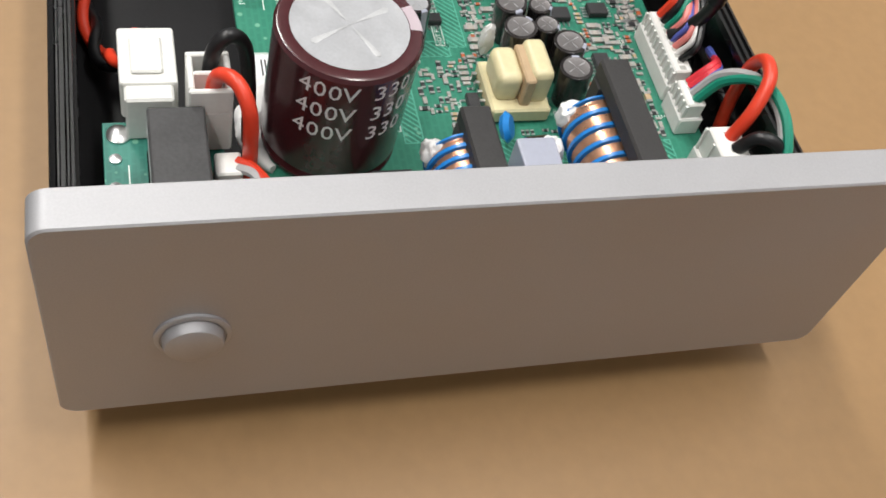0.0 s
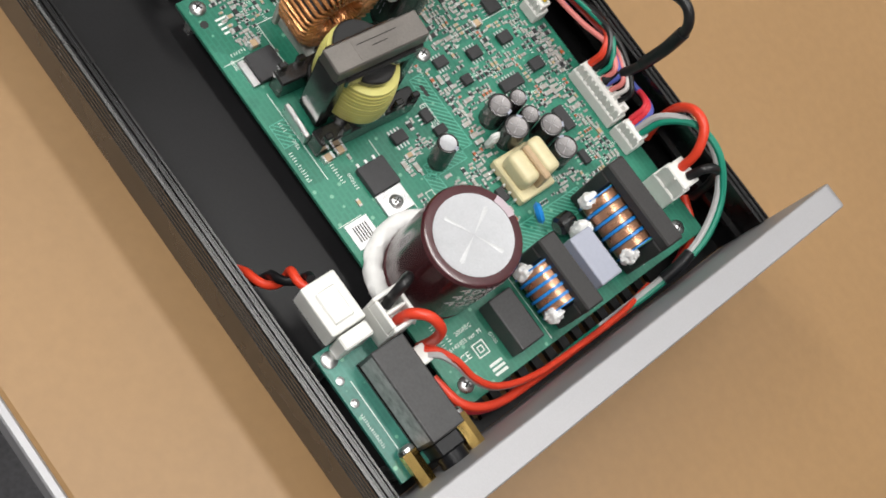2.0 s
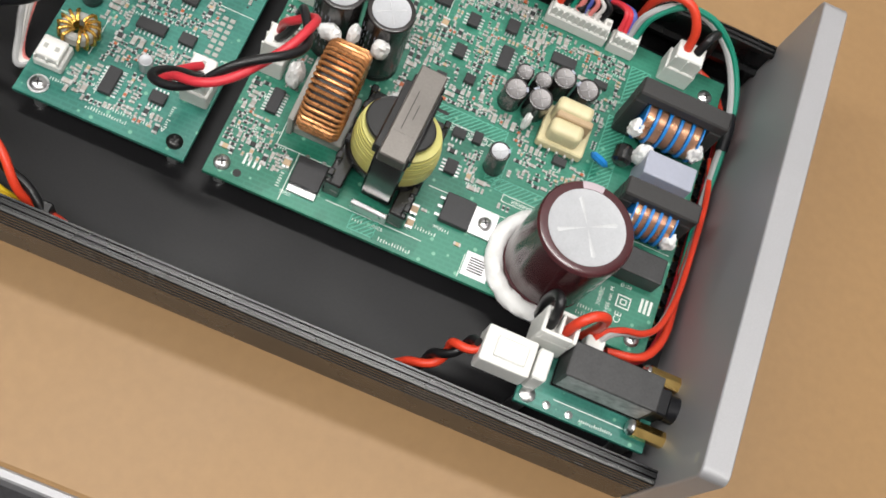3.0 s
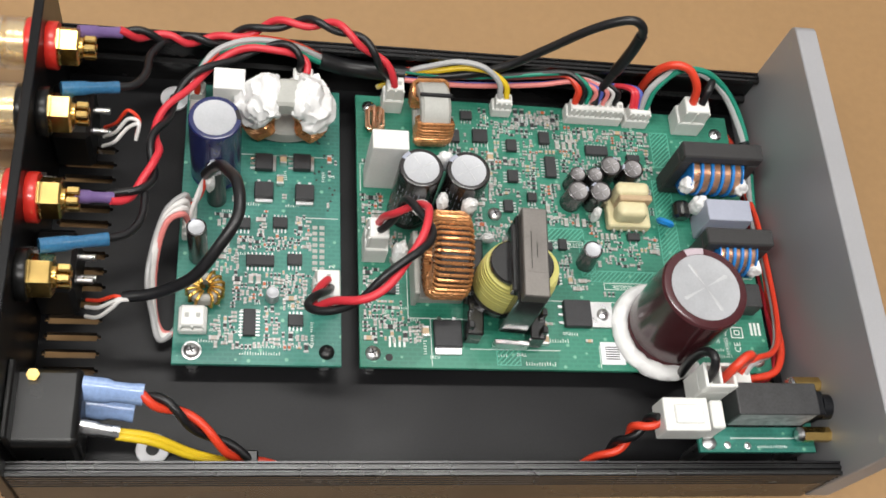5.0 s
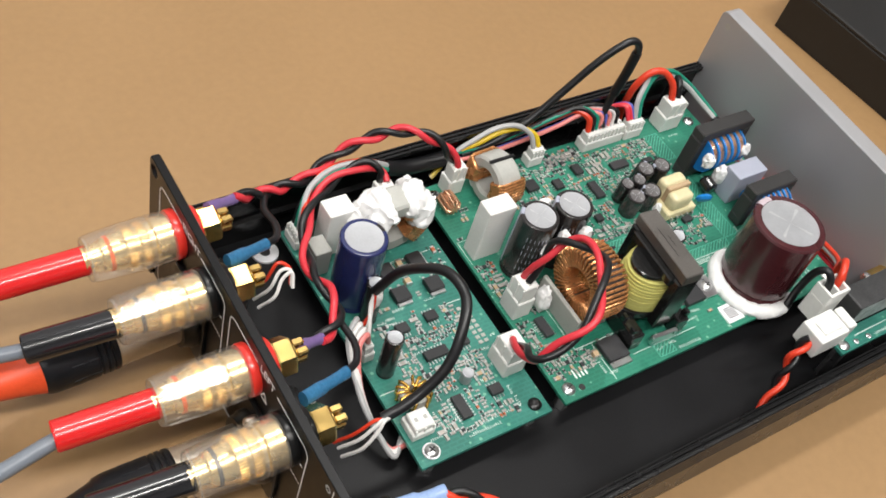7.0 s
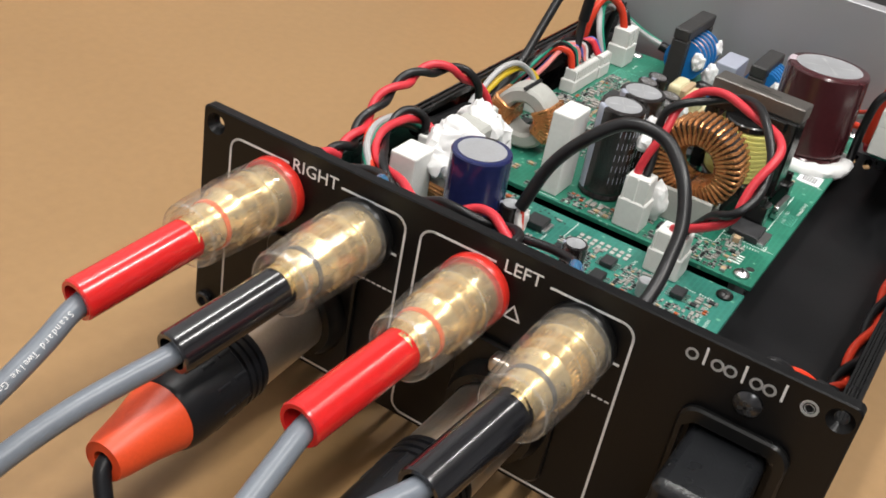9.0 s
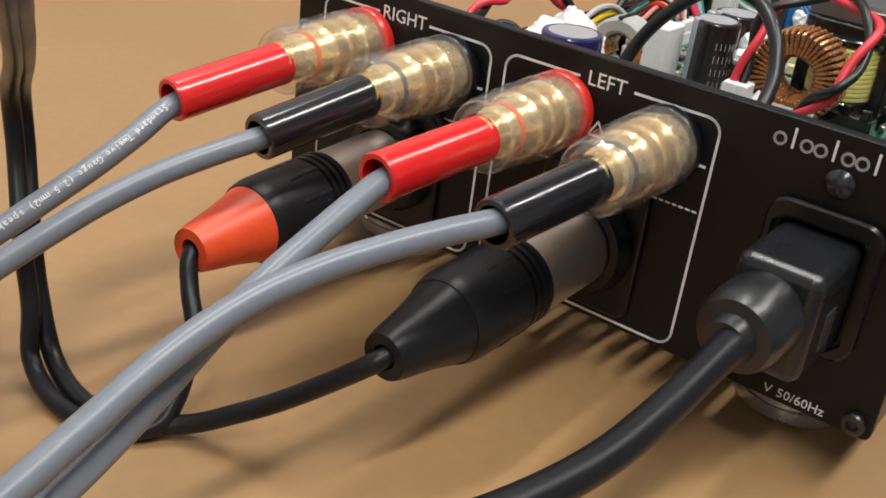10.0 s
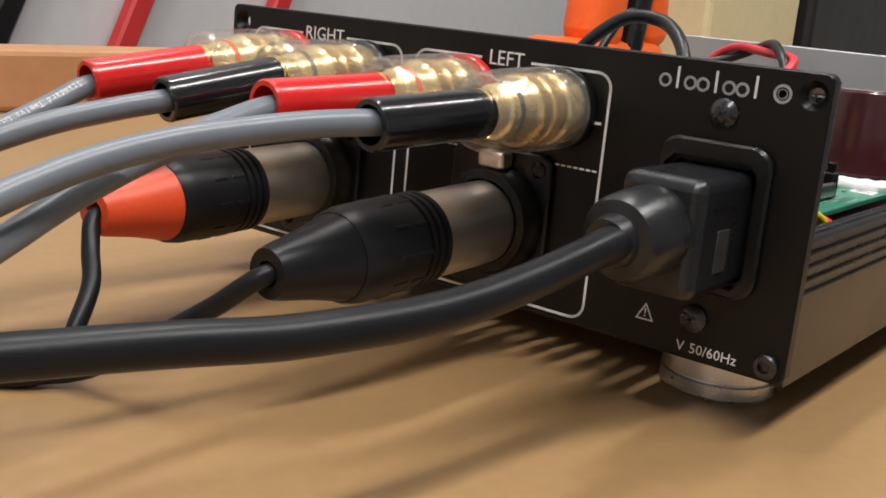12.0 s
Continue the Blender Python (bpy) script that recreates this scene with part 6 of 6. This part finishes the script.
re = thing("connector", (229, 43.6, DZ), "tiny white two-pole connector with red and grey wires", "connector", "white connectors")
bm = bmesh.new()
box(bm, 226.4, 232.0, 41.4, 46.4, DZ, 38.6, 0.4)
part("housing", bm, M["white"], re)
cord("red_wire", "short thick red wire bent over the open header", [(218.4, 41.4, 45), (219.4, 42.6, 52), (223, 45.6, 54), (227, 47.6, 50.5), (228, 48, 42), (227, 48.2, 30)], 1.5, M["orange_red"])
cord("black_wire", "short thick black wire bent over the open header", [(213.4, 41.4, 45), (212.8, 42.4, 52), (212, 45.4, 55), (211, 48.4, 51), (211, 49.6, 40), (213, 49.8, 26)], 1.5, M["wire_black"])
for y in (26.0, 43.2):
    bm = bmesh.new()
    lathe(bm, [(0, 0), (2.6, 0), (2.6, 9.4), (0, 9.4)], axis((247.8, y, DZ + 3.0), (1, 0, 0)), 6)
    solo("brass_pillar", bm, M["brass"], "hexagonal brass pillar screwed to the front panel", "pillar", "brass pillars")
    bm = bmesh.new()
    lathe(bm, [(0, 0), (2.4, 0), (2.4, 1.0), (1.6, 1.8), (0, 1.9)], axis((247.6, y, DZ + 3.0), (-1, 0, 0)), 20)
    solo("screw", bm, M["tin"], "bright pan-head screw at a brass pillar", "screw")
bm = bmesh.new()
box(bm, 249.6, 254.0, 30.6, 38.6, DZ, 42.6, 0.5)
lathe(bm, [(0, 0), (4.2, 0), (4.2, 3.2), (3.0, 3.2), (2.6, 1.5), (0, 1.5)], axis((254, 34.6, 38.4), (1, 0, 0)), 28)
solo("switch", bm, M["rubber"], "black push switch behind the front panel", "switch")
for x, y, r in ((216.2, 24.0, 2.4), (222.4, 23.2, 1.2), (229.4, 23.0, 1.2)):
    bm = bmesh.new()
    lathe(bm, [(0, 0), (r, 0), (r, 0.4), (r * 0.5, r * 0.5), (0, r * 0.55)], Matrix.Translation((x, y, DZ + 0.02)), 18)
    part("solder_joint", bm, M["tin"], board_d)
bm = bmesh.new()
tp = Matrix.Translation((0, 0, DZ + 0.01))
for p in bars(233, 22.4, 16, 0.9, random.Random(3)) + [[(224, 25.6), (250, 25.6)]]:
    stroke(bm, p, 0.22, tp, 0.03)
part("white_print", bm, M["silk"], board_d, kind="stuff")
for x, y in ((216, 23.6), (250, 24), (250, 42)):
    bm = bmesh.new()
    cyl(bm, (x, y, 13.5), (0, 0, 1), 2.4, 17.5, 6, 0.2)
    part("standoff", bm, M["tin"], board_d)
# power button on the front panel, seen from the front
knob = thing("power_button", (FX1, 34.2, 37), "round brushed aluminium power button on the front panel", "button")
bm = bmesh.new()
lathe(bm, [(0, 0), (6.6, 0), (6.6, 0.7), (6.2, 1.0), (5.7, 1.0), (5.6, 0.7), (5.3, 0.7), (5.2, 2.2), (4.9, 2.8), (4.0, 3.2), (2.2, 3.5), (0, 3.6)], axis((FX1 - 0.2, 34.4, 37.0), (1, 0, 0)), 48)
part("cap", bm, M["alu"], knob)
for y, z in ((16.5, 64.0), (161.8, 64.0), (16.5, 17.4), (161.8, 17.4)):
    bm = bmesh.new()
    lathe(bm, [(0, 0.02), (1.1, 0.02), (1.5, 0.05)], axis((FX0, y, z), (-1, 0, 0)), 18)
    part("screw_hole", bm, M["core_grey"], front)

# ---- mains wires along the near side wall ----
for k, (y, z) in enumerate(((36.4, 43.4), (33.6, 35.0), (25.4, 42.0))):
    sleeve((22, y, z), (39 - k * 3, y - 1.5, z - 1.0), (3.9, 3.6, 2.4)[k], M["lug_pale"] if k < 2 else M["tin"], label="pale blue insulated spade terminal" if k < 2 else "bare tinned spade terminal", flat=0.62)
twisted("red and black twisted mains wire along the side wall", [(37.6, 35, 42.2), (48, 31.4, 39), (61, 24.4, 30), (74, 19.6, 21), (90, 18.4, 17.4), (112, 17.9, 16.6), (140, 17.8, 16.4), (164, 18.4, 16.6), (180, 21, 18.4), (188, 25.4, 25), (192, 28.4, 34), (197.6, 30, 40)], "orange_red", "wire_black", 1.35, 6.5, 0.5, 1.4)
for k in range(2):
    cord("yellow_wire", "yellow earth wire bending down to the case floor", [(32, 24.6 - k * 1.4, 40.4), (42, 24 - k * 1.6, 37), (54, 21.6 - k * 1.2, 28), (68, 20.4 - k, 20 + k * 2), (80, 18.4, 16)], 1.15, M["wire_yellow"])
bm = bmesh.new()
box(bm, 69, 72.6, 17.2, 23.4, 17, 26, 0.5)
solo("cable_tie", bm, M["wire_black"], "black cable tie round the mains wires", "band")

# loose washers on the case floor
for x, y in ((40.0, 156.0), (40.6, 26.6)):
    bm = bmesh.new()
    lathe(bm, [(2.2, 0), (4.9, 0), (5.1, 0.2), (5.1, 1.1), (4.9, 1.3), (2.2, 1.3), (2.0, 1.1), (2.0, 0.2), (2.2, 0)], Matrix.Translation((x, y, 13.5)), 32)
    w = solo("washer", bm, M["sticker"], "white nylon washer over a screw on the case floor", "washer", "white washers")
    bm = bmesh.new()
    lathe(bm, [(0, 0), (2.0, 0), (2.0, 0.8), (0, 1.0)], Matrix.Translation((x, y, 13.5)), 20)
    part("screw", bm, M["ink"], w)
for y in (103.6, 78.0, 133):
    bm = bmesh.new()
    lathe(bm, [(0, 0), (2.2, 0), (2.2, 2.2), (1.2, 2.2), (1.2, 5), (0, 5)], axis((3.0, y, 44.0), (1, 0, 0)), 6)
    part("nut", bm, M["tin"], rear)
